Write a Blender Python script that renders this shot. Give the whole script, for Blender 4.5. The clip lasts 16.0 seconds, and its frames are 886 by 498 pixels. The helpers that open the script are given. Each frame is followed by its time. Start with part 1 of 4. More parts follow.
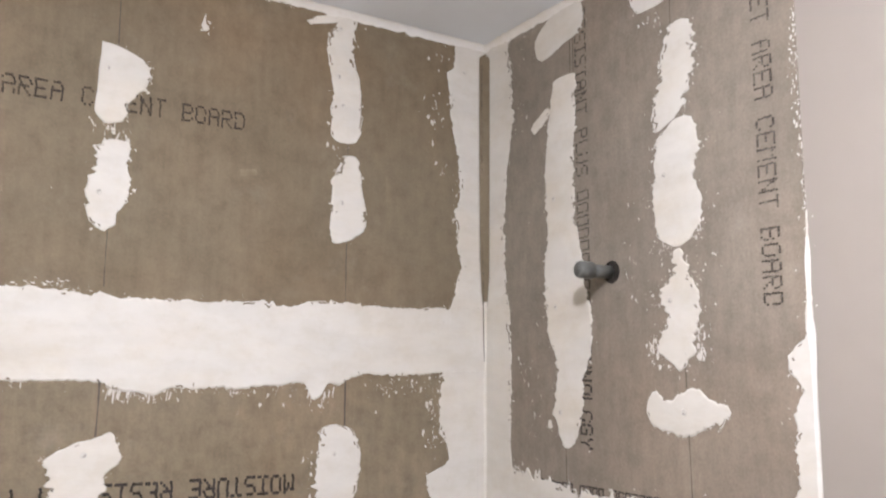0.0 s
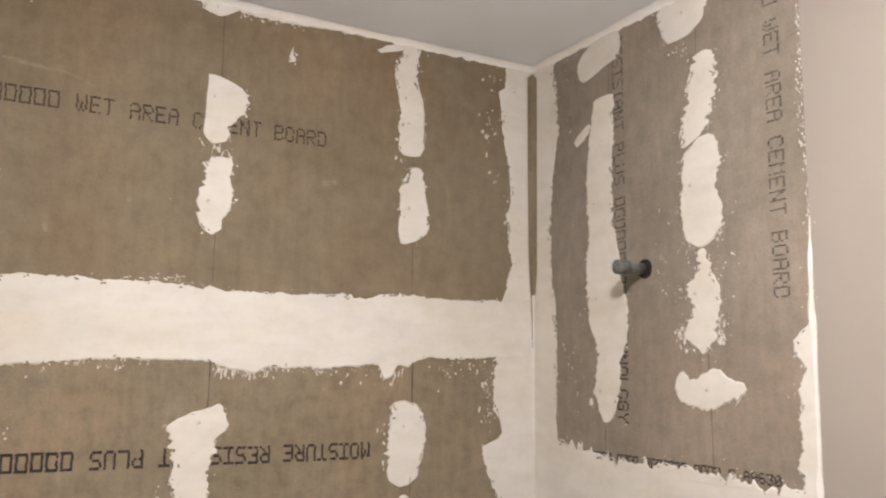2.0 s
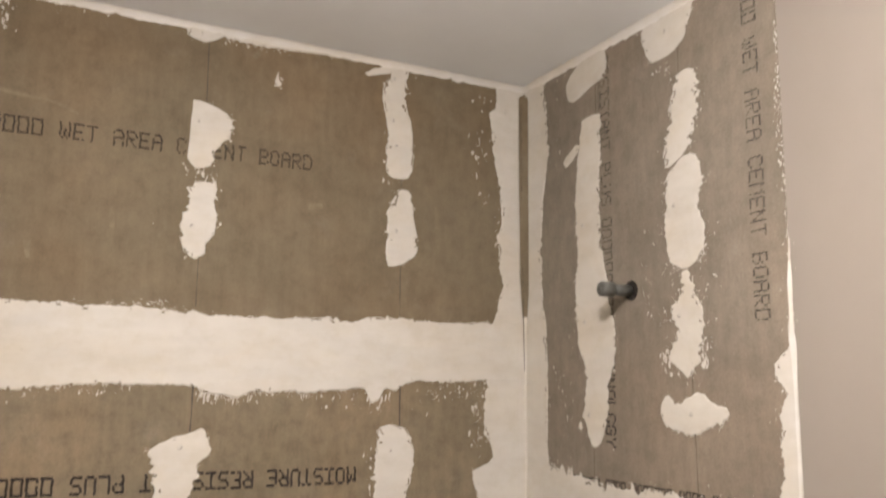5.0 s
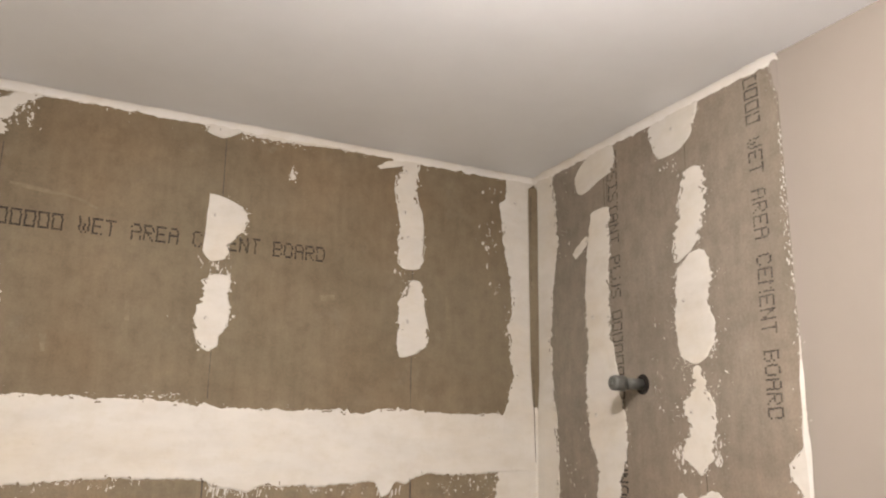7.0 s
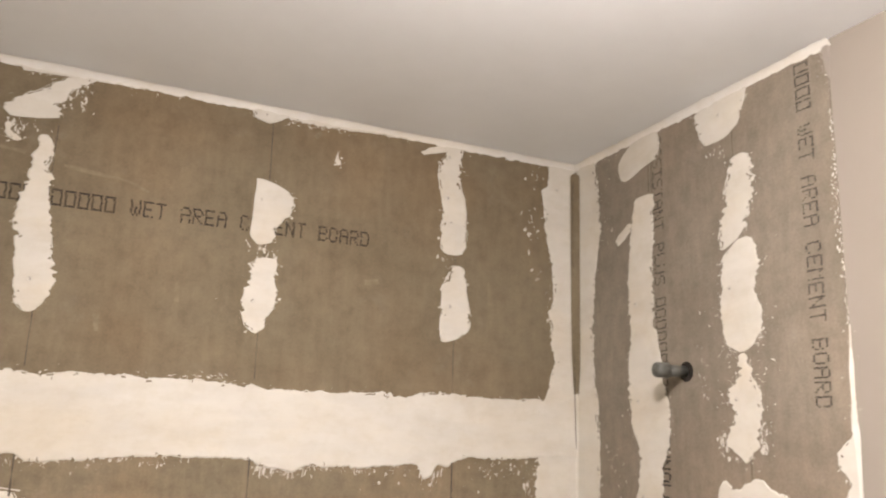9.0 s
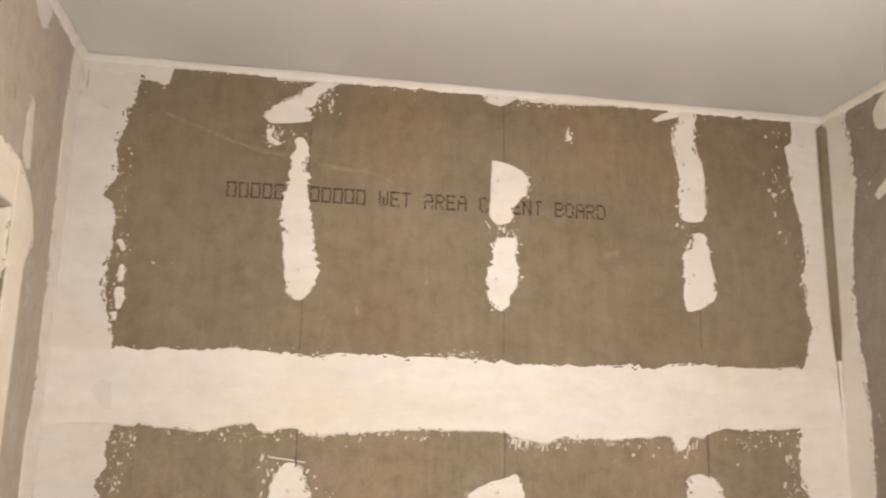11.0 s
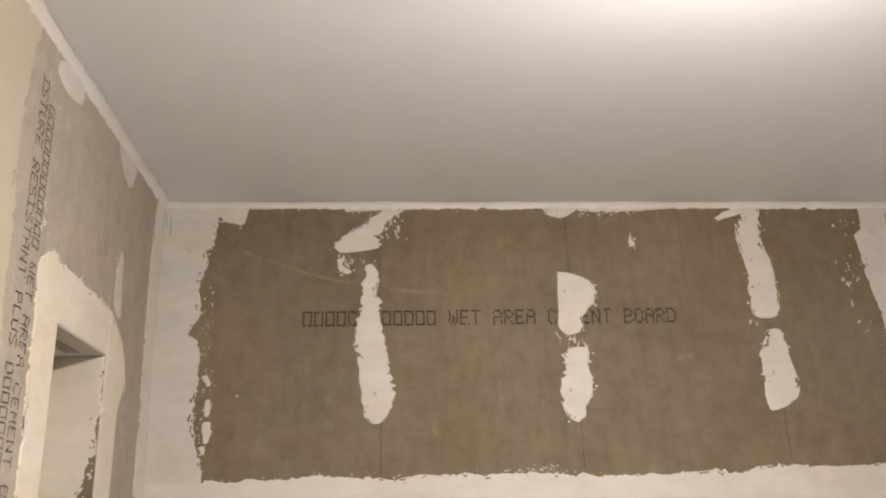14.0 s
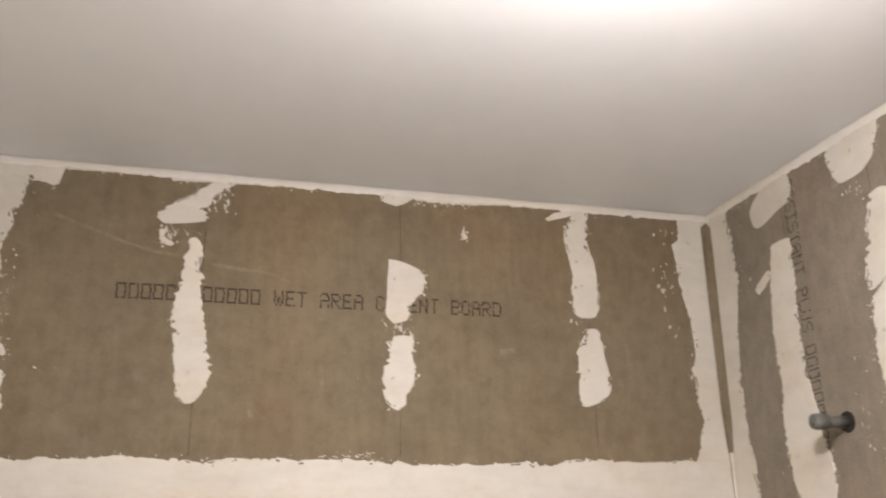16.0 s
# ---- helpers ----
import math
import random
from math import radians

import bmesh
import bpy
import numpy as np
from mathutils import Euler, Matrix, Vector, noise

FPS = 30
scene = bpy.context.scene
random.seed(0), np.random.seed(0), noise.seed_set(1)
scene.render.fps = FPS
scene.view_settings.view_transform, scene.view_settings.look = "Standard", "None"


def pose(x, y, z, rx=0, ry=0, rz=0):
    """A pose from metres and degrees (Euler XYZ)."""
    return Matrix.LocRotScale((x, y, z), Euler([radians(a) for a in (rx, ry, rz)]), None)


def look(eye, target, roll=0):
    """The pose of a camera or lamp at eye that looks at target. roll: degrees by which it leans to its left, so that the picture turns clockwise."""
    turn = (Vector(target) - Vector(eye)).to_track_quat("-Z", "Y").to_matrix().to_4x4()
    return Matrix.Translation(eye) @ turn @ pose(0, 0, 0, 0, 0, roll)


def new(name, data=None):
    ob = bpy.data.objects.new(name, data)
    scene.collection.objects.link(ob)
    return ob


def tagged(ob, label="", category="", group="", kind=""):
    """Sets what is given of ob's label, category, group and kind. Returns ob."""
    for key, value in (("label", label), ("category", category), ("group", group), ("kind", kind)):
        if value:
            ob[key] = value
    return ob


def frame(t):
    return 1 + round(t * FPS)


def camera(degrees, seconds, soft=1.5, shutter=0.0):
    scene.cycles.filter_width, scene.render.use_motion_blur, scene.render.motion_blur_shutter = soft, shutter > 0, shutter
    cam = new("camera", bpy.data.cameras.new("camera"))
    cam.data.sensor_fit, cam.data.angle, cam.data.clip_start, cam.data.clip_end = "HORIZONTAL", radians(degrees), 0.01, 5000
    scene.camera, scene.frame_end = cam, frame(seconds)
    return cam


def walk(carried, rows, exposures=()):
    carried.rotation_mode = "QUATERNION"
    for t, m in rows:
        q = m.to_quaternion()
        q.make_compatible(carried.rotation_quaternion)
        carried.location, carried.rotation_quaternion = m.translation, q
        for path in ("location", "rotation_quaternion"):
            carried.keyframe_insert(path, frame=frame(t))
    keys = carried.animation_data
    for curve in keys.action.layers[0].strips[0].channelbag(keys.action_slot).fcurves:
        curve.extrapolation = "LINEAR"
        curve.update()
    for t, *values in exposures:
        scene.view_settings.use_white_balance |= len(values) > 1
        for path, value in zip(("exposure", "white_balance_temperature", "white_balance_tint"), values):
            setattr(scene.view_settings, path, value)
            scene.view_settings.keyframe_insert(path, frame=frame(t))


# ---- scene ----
cam = camera(54.9, 16.0, soft=2.1, shutter=0.5)
PATH = [
    (0, (0.569, -1.373, 1.772), (1.615, 0.306, 2.068), 0.4),
    (0.2, (0.596, -1.403, 1.778), (1.588, 0.305, 2.092), 0.3),
    (0.5, (0.621, -1.462, 1.773), (1.538, 0.285, 2.104), 0.3),
    (0.8, (0.624, -1.489, 1.759), (1.495, 0.283, 2.078), 0.3),
    (1, (0.607, -1.498, 1.755), (1.474, 0.28, 2.051), 0.3),
    (1.5, (0.501, -1.519, 1.754), (1.408, 0.242, 2.026), 0.4),
    (2, (0.428, -1.546, 1.748), (1.394, 0.182, 2.032), 0.7),
    (2.5, (0.432, -1.556, 1.744), (1.433, 0.153, 2.026), 1.4),
    (3, (0.47, -1.573, 1.726), (1.427, 0.17, 1.945), 2.3),
    (3.2, (0.479, -1.568, 1.707), (1.412, 0.192, 1.885), 2.5),
    (3.5, (0.508, -1.569, 1.687), (1.417, 0.211, 1.764), 2.3),
    (3.7, (0.522, -1.562, 1.668), (1.427, 0.221, 1.697), 2.0),
    (4, (0.522, -1.565, 1.68), (1.425, 0.22, 1.689), 1.4),
    (4.2, (0.518, -1.571, 1.695), (1.415, 0.216, 1.727), 0.9),
    (4.5, (0.508, -1.569, 1.721), (1.416, 0.21, 1.834), 0.6),
    (4.7, (0.509, -1.574, 1.738), (1.42, 0.193, 1.951), 0.4),
    (5, (0.509, -1.58, 1.76), (1.409, 0.177, 2.084), 0.6),
    (5.2, (0.502, -1.581, 1.768), (1.403, 0.167, 2.128), 0.3),
    (7.3, (0.487, -1.596, 1.794), (1.352, 0.137, 2.292), 1.0),
    (7.5, (0.484, -1.593, 1.788), (1.348, 0.14, 2.29), 1.1),
    (8, (0.49, -1.589, 1.781), (1.344, 0.149, 2.282), 1.6),
    (8.2, (0.482, -1.594, 1.786), (1.343, 0.143, 2.275), 1.5),
    (10.3, (0.449, -1.586, 1.781), (0.963, 0.298, 2.212), 1.7),
    (10.5, (0.437, -1.59, 1.776), (0.889, 0.31, 2.205), 1.5),
    (11, (0.415, -1.588, 1.769), (0.753, 0.341, 2.178), 1.1),
    (11.5, (0.411, -1.589, 1.781), (0.661, 0.354, 2.187), 0.7),
    (12, (0.413, -1.604, 1.788), (0.595, 0.345, 2.197), -0.0),
    (12.5, (0.419, -1.621, 1.8), (0.533, 0.321, 2.265), -2.0),
    (12.7, (0.431, -1.624, 1.796), (0.516, 0.301, 2.333), -2.5),
    (13, (0.426, -1.623, 1.806), (0.511, 0.287, 2.392), -2.5),
    (13.5, (0.425, -1.625, 1.799), (0.534, 0.276, 2.412), -1.8),
    (14, (0.428, -1.637, 1.801), (0.579, 0.257, 2.426), -1.7),
    (14.5, (0.433, -1.638, 1.8), (0.61, 0.249, 2.438), -1.6),
    (15, (0.444, -1.632, 1.793), (0.701, 0.245, 2.436), -1.4),
    (15.2, (0.455, -1.625, 1.79), (0.766, 0.243, 2.432), -1.4),
    (15.5, (0.46, -1.619, 1.784), (0.848, 0.237, 2.421), -1.4),
    (16, (0.47, -1.615, 1.782), (0.963, 0.224, 2.396), -0.7),
]
EXPOSURES = [
    (0.0, 0.20, 5550, 10), (0.5, 0.17, 5850, 10), (1.0, 0.15, 5970, 10), (2.2, 0.01, 6140, 10), (2.6, -0.14, 6250, 10), (3.0, -0.12, 6360, 10), (3.5, 0.0, 6280, 10), (4.0, -0.09, 6320, 10), (4.5, -0.21, 6340, 10), (5.0, -0.07, 6390, 10),
    (8.0, 0.0, 6370, 10), (10.5, 0.36, 6470, 10), (11.0, 0.20, 6470, 10), (11.5, 0.08, 6520, 10), (12.5, -0.05, 6520, 10), (13.0, -0.16, 6520, 10), (14.0, -0.22, 6420, 10), (15.5, -0.08, 6310, 10), (16.0, -0.02, 6260, 10),
]
walk(cam, [(t, look(eye, target, roll)) for t, eye, target, roll in PATH], EXPOSURES)

# ---- world and lamps ----
world = bpy.data.worlds.new("world")
scene.world = world
world.use_nodes = True
world.node_tree.nodes["Background"].inputs[0].default_value = (0.9, 0.95, 1.0, 1)
world.node_tree.nodes["Background"].inputs[1].default_value = 0.02
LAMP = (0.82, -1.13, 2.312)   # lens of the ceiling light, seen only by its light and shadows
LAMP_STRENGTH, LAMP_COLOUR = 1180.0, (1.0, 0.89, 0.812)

W, H = 1.524, 2.44            # width between the side walls, ceiling height
ROOM = 2.75                   # depth of the room
BOARD = 0.0125                # sheet thickness


# ---- materials ----
def material(name, rough=0.8, spec=0.3):
    m = bpy.data.materials.new(name)
    m.use_nodes = True
    b = m.node_tree.nodes["Principled BSDF"]
    b.inputs["Roughness"].default_value = rough
    b.inputs["Specular IOR Level"].default_value = spec
    return m, m.node_tree, b


def node(tree, kind, **sets):
    n = tree.nodes.new(kind)
    for key, value in sets.items():
        n.inputs[key.replace("_", " ")].default_value = value
    return n


def noise_of(tree, scale, detail=4.0, rough=0.55, stretch=(1, 1, 1), coords="Object"):
    tc = tree.nodes.new("ShaderNodeTexCoord")
    mp = tree.nodes.new("ShaderNodeMapping")
    mp.inputs["Scale"].default_value = stretch
    nz = node(tree, "ShaderNodeTexNoise", Scale=scale, Detail=detail, Roughness=rough)
    tree.links.new(tc.outputs[coords], mp.inputs[0])
    tree.links.new(mp.outputs[0], nz.inputs["Vector"])
    return nz.outputs["Fac"]


def ramp(tree, fac, stops):
    r = tree.nodes.new("ShaderNodeValToRGB")
    while len(r.color_ramp.elements) < len(stops):
        r.color_ramp.elements.new(0.5)
    for e, (at, c) in zip(r.color_ramp.elements, stops):
        e.position, e.color = at, (*c, 1)
    tree.links.new(fac, r.inputs[0])
    return r.outputs[0]


def mix(tree, kind, fac, a, b):
    n = tree.nodes.new("ShaderNodeMix")
    n.data_type, n.blend_type = "RGBA", kind
    if isinstance(fac, float):
        n.inputs[0].default_value = fac
    else:
        tree.links.new(fac, n.inputs[0])
    for socket, value in ((n.inputs[6], a), (n.inputs[7], b)):
        if isinstance(value, tuple):
            socket.default_value = (*value, 1)
        else:
            tree.links.new(value, socket)
    return n.outputs[2]


def bump(tree, b, fac, strength, distance):
    n = node(tree, "ShaderNodeBump", Strength=strength, Distance=distance)
    tree.links.new(fac, n.inputs["Height"])
    old = b.inputs["Normal"].links
    if old:
        tree.links.new(old[0].from_socket, n.inputs["Normal"])
    tree.links.new(n.outputs[0], b.inputs["Normal"])


def grey(v):
    return (v, v, v)


def cement_material(name, low, high, dust, uneven=1.0, stain=1.0):
    m, t, b = material(name, 0.85, 0.25)
    base = ramp(t, noise_of(t, 4.0, 5.0, 0.6), [(0.3, low), (0.72, high)])
    fine = ramp(t, noise_of(t, 240.0, 3.0, 0.7), [(0.25, grey(0.9)), (0.75, grey(1.07))])
    out = mix(t, "MULTIPLY", 1.0, base, fine)
    blot = ramp(t, noise_of(t, 30.0, 6.0, 0.68), [(0.32, grey(1 - 0.13 * uneven)), (0.52, grey(1.0)), (0.75, grey(1 + 0.09 * uneven))])
    out = mix(t, "MULTIPLY", 0.9, out, blot)
    warm = ramp(t, noise_of(t, 2.2, 3.0, 0.5), [(0.40, (0.97, 1.0, 1.02)), (0.52, (1, 1, 1)), (0.70, (1.10, 1.0, 0.915))])
    out = mix(t, "MULTIPLY", stain, out, warm)
    fibres = ramp(t, noise_of(t, 26.0, 5.0, 0.65, (2.2, 2.2, 0.35)), [(0.38, grey(1 - 0.05 * uneven)), (0.62, grey(1 + 0.04 * uneven))])
    out = mix(t, "MULTIPLY", 0.8, out, fibres)
    haze = ramp(t, noise_of(t, 11.0, 8.0, 0.72), [(0.56, grey(0.0)), (0.78, grey(dust))])
    out = mix(t, "MIX", haze, out, (0.60, 0.56, 0.49))
    t.links.new(out, b.inputs["Base Color"])
    bump(t, b, noise_of(t, 260.0, 3.0, 0.7), 0.15, 0.0006)
    bump(t, b, noise_of(t, 30.0, 4.0, 0.6), 0.10, 0.001)
    return m


def compound_material(name, tone, dull):
    m, t, b = material(name, 0.72, 0.3)
    base = ramp(t, noise_of(t, 7.0, 4.0, 0.6, (1, 1, 1.6)), [(0.3, tuple(c * dull for c in tone)), (0.65, tone)])
    streak = ramp(t, noise_of(t, 9.0, 6.0, 0.68, (0.7, 0.7, 2.6)), [(0.33, grey(0.90)), (0.62, grey(1.0))])
    out = mix(t, "MULTIPLY", 0.85, base, streak)
    cloud = ramp(t, noise_of(t, 22.0, 5.0, 0.7, (1, 1, 1.3)), [(0.36, (0.94, 0.925, 0.89)), (0.54, (1, 1, 1))])
    out = mix(t, "MULTIPLY", 0.8, out, cloud)
    stain = ramp(t, noise_of(t, 3.2, 5.0, 0.6, (1, 1, 2.2)), [(0.45, (1, 1, 1)), (0.75, (0.975, 0.93, 0.855))])
    out = mix(t, "MULTIPLY", 1.0, out, stain)
    info = t.nodes.new("ShaderNodeObjectInfo")
    each = ramp(t, info.outputs["Random"], [(0.0, grey(0.95)), (1.0, grey(1.0))])
    out = mix(t, "MULTIPLY", 1.0, out, each)
    pits = ramp(t, noise_of(t, 90.0, 2.0, 0.5), [(0.18, grey(0.72)), (0.26, grey(1.0))])
    out = mix(t, "MULTIPLY", 0.7, out, pits)
    t.links.new(out, b.inputs["Base Color"])
    bump(t, b, noise_of(t, 30.0, 5.0, 0.6, (0.7, 0.7, 1.6)), 0.18, 0.002)
    bump(t, b, noise_of(t, 180.0, 3.0, 0.6), 0.15, 0.0006)
    return m


def paint_material(name, colour, rough, orange=0.1):
    m, t, b = material(name, rough, 0.4)
    out = ramp(t, noise_of(t, 1.8, 4.0, 0.5), [(0.3, tuple(c * 0.955 for c in colour)), (0.7, colour)])
    soil = ramp(t, noise_of(t, 14.0, 6.0, 0.65), [(0.3, grey(0.975)), (0.65, grey(1.0))])
    t.links.new(mix(t, "MULTIPLY", 1.0, out, soil), b.inputs["Base Color"])
    bump(t, b, noise_of(t, 190.0, 2.0, 0.5), orange, 0.0008)
    bump(t, b, noise_of(t, 6.0, 3.0, 0.5), 0.08, 0.004)
    return m


CEMENT = cement_material("fibre_cement", (0.164, 0.128, 0.082), (0.212, 0.168, 0.111), 0.10, 1.25)
CEMENT_GREY = cement_material("dusty_fibre_cement", (0.208, 0.176, 0.138), (0.264, 0.227, 0.181), 0.14, 1.2, 0.45)
CEMENT_WARM = cement_material("yellowish_fibre_cement", (0.183, 0.145, 0.094), (0.236, 0.191, 0.130), 0.14, 1.8)
CEMENT_DUSTY = cement_material("washed_fibre_cement", (0.33, 0.293, 0.240), (0.41, 0.366, 0.303), 0.45, 1.0, 0.35)
COMPOUND = compound_material("joint_compound", (0.675, 0.648, 0.596), 0.94)
# plain compound tinted warmer and paler for the light on the niche wall
COMPOUND_WARM_LIT = compound_material("warm_lit_joint_compound", (0.71, 0.658, 0.555), 0.95)
# compound lightened so the ceiling fillet's colour carries the lamp light it catches
COMPOUND_BRIGHTENED = compound_material("brightened_joint_compound", (0.80, 0.785, 0.755), 0.97)
COMPOUND_THIN = compound_material("thin_joint_compound", (0.64, 0.615, 0.568), 0.90)
CEILING_PAINT = paint_material("ceiling_paint", (0.915, 0.945, 0.985), 0.46, 0.03)
WALL_PAINT = paint_material("beige_wall_paint", (0.310, 0.273, 0.240), 0.5)
# same wall paint tinted yellower and lighter, to carry the left wall's warm light
WARM_LIT_PAINT = paint_material("warm_lit_wall_paint", (0.45, 0.402, 0.313), 0.5)
# unseen floor, made very pale so that it throws light up at the ceiling
FLOOR_BOUNCE = paint_material("pale_bounce_floor", (0.80, 0.78, 0.74), 0.6)
FRAMING = paint_material("wall_framing", (0.42, 0.38, 0.32), 0.9)

def ink_material(name, least, most):
    m, t, b = material(name, 0.8, 0.2)
    b.inputs["Base Color"].default_value = (0.035, 0.03, 0.027, 1)
    clear = t.nodes.new("ShaderNodeBsdfTransparent")
    blend = t.nodes.new("ShaderNodeMixShader")
    dots = ramp(t, noise_of(t, 300.0, 2.0, 0.5), [(0.38, grey(least)), (0.55, grey(most))])
    worn = ramp(t, noise_of(t, 26.0, 3.0, 0.6), [(0.30, grey(0.65)), (0.55, grey(1.0))])
    t.links.new(mix(t, "MULTIPLY", 1.0, dots, worn), blend.inputs[0])
    t.links.new(clear.outputs[0], blend.inputs[1])
    t.links.new(b.outputs[0], blend.inputs[2])
    t.links.new(blend.outputs[0], t.nodes["Material Output"].inputs[0])
    return m


INK = ink_material("printing_ink", 0.85, 1.0)
INK_FAINT = ink_material("faint_printing_ink", 0.45, 0.82)
INK_BOLD = ink_material("bold_printing_ink", 0.96, 1.0)
DUST, t, b = material("pale_scuff", 0.85, 0.2)
t.links.new(ramp(t, noise_of(t, 70.0, 5.0, 0.65), [(0.40, (0.186, 0.148, 0.098)), (0.70, (0.250, 0.206, 0.143))]), b.inputs["Base Color"])
PENCIL, t, b = material("pencil_mark", 0.7, 0.3)
t.links.new(ramp(t, noise_of(t, 60.0), [(0.3, (0.055, 0.045, 0.035)), (0.7, (0.12, 0.10, 0.075))]), b.inputs["Base Color"])
PIPE, t, b = material("grey_plastic_pipe", 0.42, 0.5)
t.links.new(ramp(t, noise_of(t, 60.0, 5.0), [(0.3, (0.082, 0.084, 0.077)), (0.7, (0.125, 0.127, 0.116))]), b.inputs["Base Color"])
bump(t, b, noise_of(t, 300.0), 0.1, 0.0005)
# near-black of a flat disc, painting the shade inside the pipe's hole
HOLE_SHADE, t, b = material("painted_hole_shade", 0.95, 0.1)
t.links.new(ramp(t, noise_of(t, 40.0), [(0.3, (0.018, 0.016, 0.014)), (0.7, (0.035, 0.03, 0.026))]), b.inputs["Base Color"])
SCREW, t, b = material("shaded_screw_steel", 0.5, 0.5)
b.inputs["Metallic"].default_value = 0.2
t.links.new(ramp(t, noise_of(t, 300.0), [(0.3, (0.11, 0.10, 0.088)), (0.65, (0.36, 0.33, 0.295))]), b.inputs["Base Color"])
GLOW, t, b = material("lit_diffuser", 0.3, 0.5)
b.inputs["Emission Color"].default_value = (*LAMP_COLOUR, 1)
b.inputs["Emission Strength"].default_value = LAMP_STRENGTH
PORCELAIN, t, b = material("white_porcelain", 0.25, 0.5)
b.inputs["Base Color"].default_value = (0.8, 0.79, 0.76, 1)


# ---- building helpers ----
def link(name, verts, faces, mat, parent=None, label="", smooth=False, place=None):
    me = bpy.data.meshes.new(name)
    me.from_pydata([tuple(v) for v in verts], [], faces)
    me.validate()
    me.materials.append(mat)
    if smooth:
        me.polygons.foreach_set("use_smooth", [True] * len(me.polygons))
    ob = new(name, me)
    if parent is not None:
        ob.parent = parent
    if place is not None:
        ob.matrix_local = place
    if label:
        ob["label"] = label
    return ob


def part(name, bm, mat, parent, label="", smooth=False):
    bmesh.ops.recalc_face_normals(bm, faces=bm.faces)
    me = bpy.data.meshes.new(name)
    bm.to_mesh(me)
    bm.free()
    me.materials.append(mat)
    if smooth:
        me.polygons.foreach_set("use_smooth", [True] * len(me.polygons))
    ob = new(name, me)
    if parent is not None:
        ob.parent = parent
    if label:
        ob["label"] = label
    return ob


def box(bm, lo, hi, bevel=0.0):
    r = bmesh.ops.create_cube(bm, size=1.0)
    for v in r["verts"]:
        v.co = Vector([lo[i] + (hi[i] - lo[i]) * (v.co[i] + 0.5) for i in range(3)])
    if bevel:
        edges = {e for v in r["verts"] for e in v.link_edges}
        bmesh.ops.bevel(bm, geom=list(edges), offset=bevel, segments=2, profile=0.5, affect="EDGES")


# each wall has its own frame: u along it, v up, w out of its face
FRAMES = {
    "back": Matrix(((1, 0, 0, 0), (0, 0, -1, 0), (0, 1, 0, 0), (0, 0, 0, 1))),
    "right": Matrix(((0, 0, -1, W), (-1, 0, 0, 0), (0, 1, 0, 0), (0, 0, 0, 1))),
    "left": Matrix(((0, 0, 1, 0), (-1, 0, 0, 0), (0, 1, 0, 0), (0, 0, 0, 1))),
    "jamb": Matrix(((-1, 0, 0, 0), (0, 0, -1, -0.2792), (0, 1, 0, 0), (0, 0, 0, 1))),
}
NICHE = (0.278, 0.490, 1.28, 2.076)          # u from, u to, sill, head
NICHE_DEPTH = 0.098


def on(wall, u, v, w):
    return FRAMES[wall] @ Vector((u, v, w))


def slab(name, wall, u0, u1, v0, v1, w0, w1, mat, parent=None, label="", hole=None):
    """A sheet on a wall from depth w0 to its face at w1, with a rectangular opening if given."""
    us, vs = [u0, u1], [v0, v1]
    if hole:
        us, vs = sorted({u0, u1, hole[0], hole[1]}), sorted({v0, v1, hole[2], hole[3]})
    cells = [(i, j) for i in range(len(us) - 1) for j in range(len(vs) - 1)
             if not (hole and hole[0] - 1e-6 < us[i] and us[i + 1] < hole[1] + 1e-6 and hole[2] - 1e-6 < vs[j] and vs[j + 1] < hole[3] + 1e-6)]
    verts, faces, index = [], [], {}

    def at(i, j, k):
        if (i, j, k) not in index:
            index[i, j, k] = len(verts)
            verts.append(on(wall, us[i], vs[j], (w0, w1)[k]))
        return index[i, j, k]
    filled = set(cells)
    for i, j in cells:
        faces.append((at(i, j, 1), at(i + 1, j, 1), at(i + 1, j + 1, 1), at(i, j + 1, 1)))
        faces.append((at(i, j, 0), at(i, j + 1, 0), at(i + 1, j + 1, 0), at(i + 1, j, 0)))
        for (di, dj), (a, c) in {(-1, 0): ((0, 1), (0, 0)), (1, 0): ((1, 0), (1, 1)), (0, -1): ((0, 0), (1, 0)), (0, 1): ((1, 1), (0, 1))}.items():
            if (i + di, j + dj) not in filled:
                p, q = (i + a[0], j + a[1]), (i + c[0], j + c[1])
                faces.append((at(*p, 0), at(*q, 0), at(*q, 1), at(*p, 1)))
    ob = link(name, verts, faces, mat, parent, label)
    bm = bmesh.new()
    bm.from_mesh(ob.data)
    bmesh.ops.recalc_face_normals(bm, faces=bm.faces)
    bm.to_mesh(ob.data)
    bm.free()
    return ob


def wave(rng, s, length):
    """Smooth random values along s, with bumps about that long."""
    n = int((s.max() - s.min()) / length) + 4
    knots = rng.uniform(-1, 1, n)
    x = (s - s.min()) / length
    i = x.astype(int)
    f = x - i
    f = f * f * (3 - 2 * f)
    return knots[i] * (1 - f) + knots[i + 1] * f


def edge(rng, s, rag, teeth):
    e = rag * (0.8 * wave(rng, s, 0.03) + 0.7 * wave(rng, s, 0.011) + 0.6 * wave(rng, s, 0.0045))
    where = np.clip(wave(rng, s, 0.035) + 0.25, 0, 1)
    nicks = np.maximum(0, wave(rng, s, 0.0055)) - 0.9 * np.maximum(0, wave(rng, s, 0.0065))
    return e + teeth * where * nicks


SEED = [11]


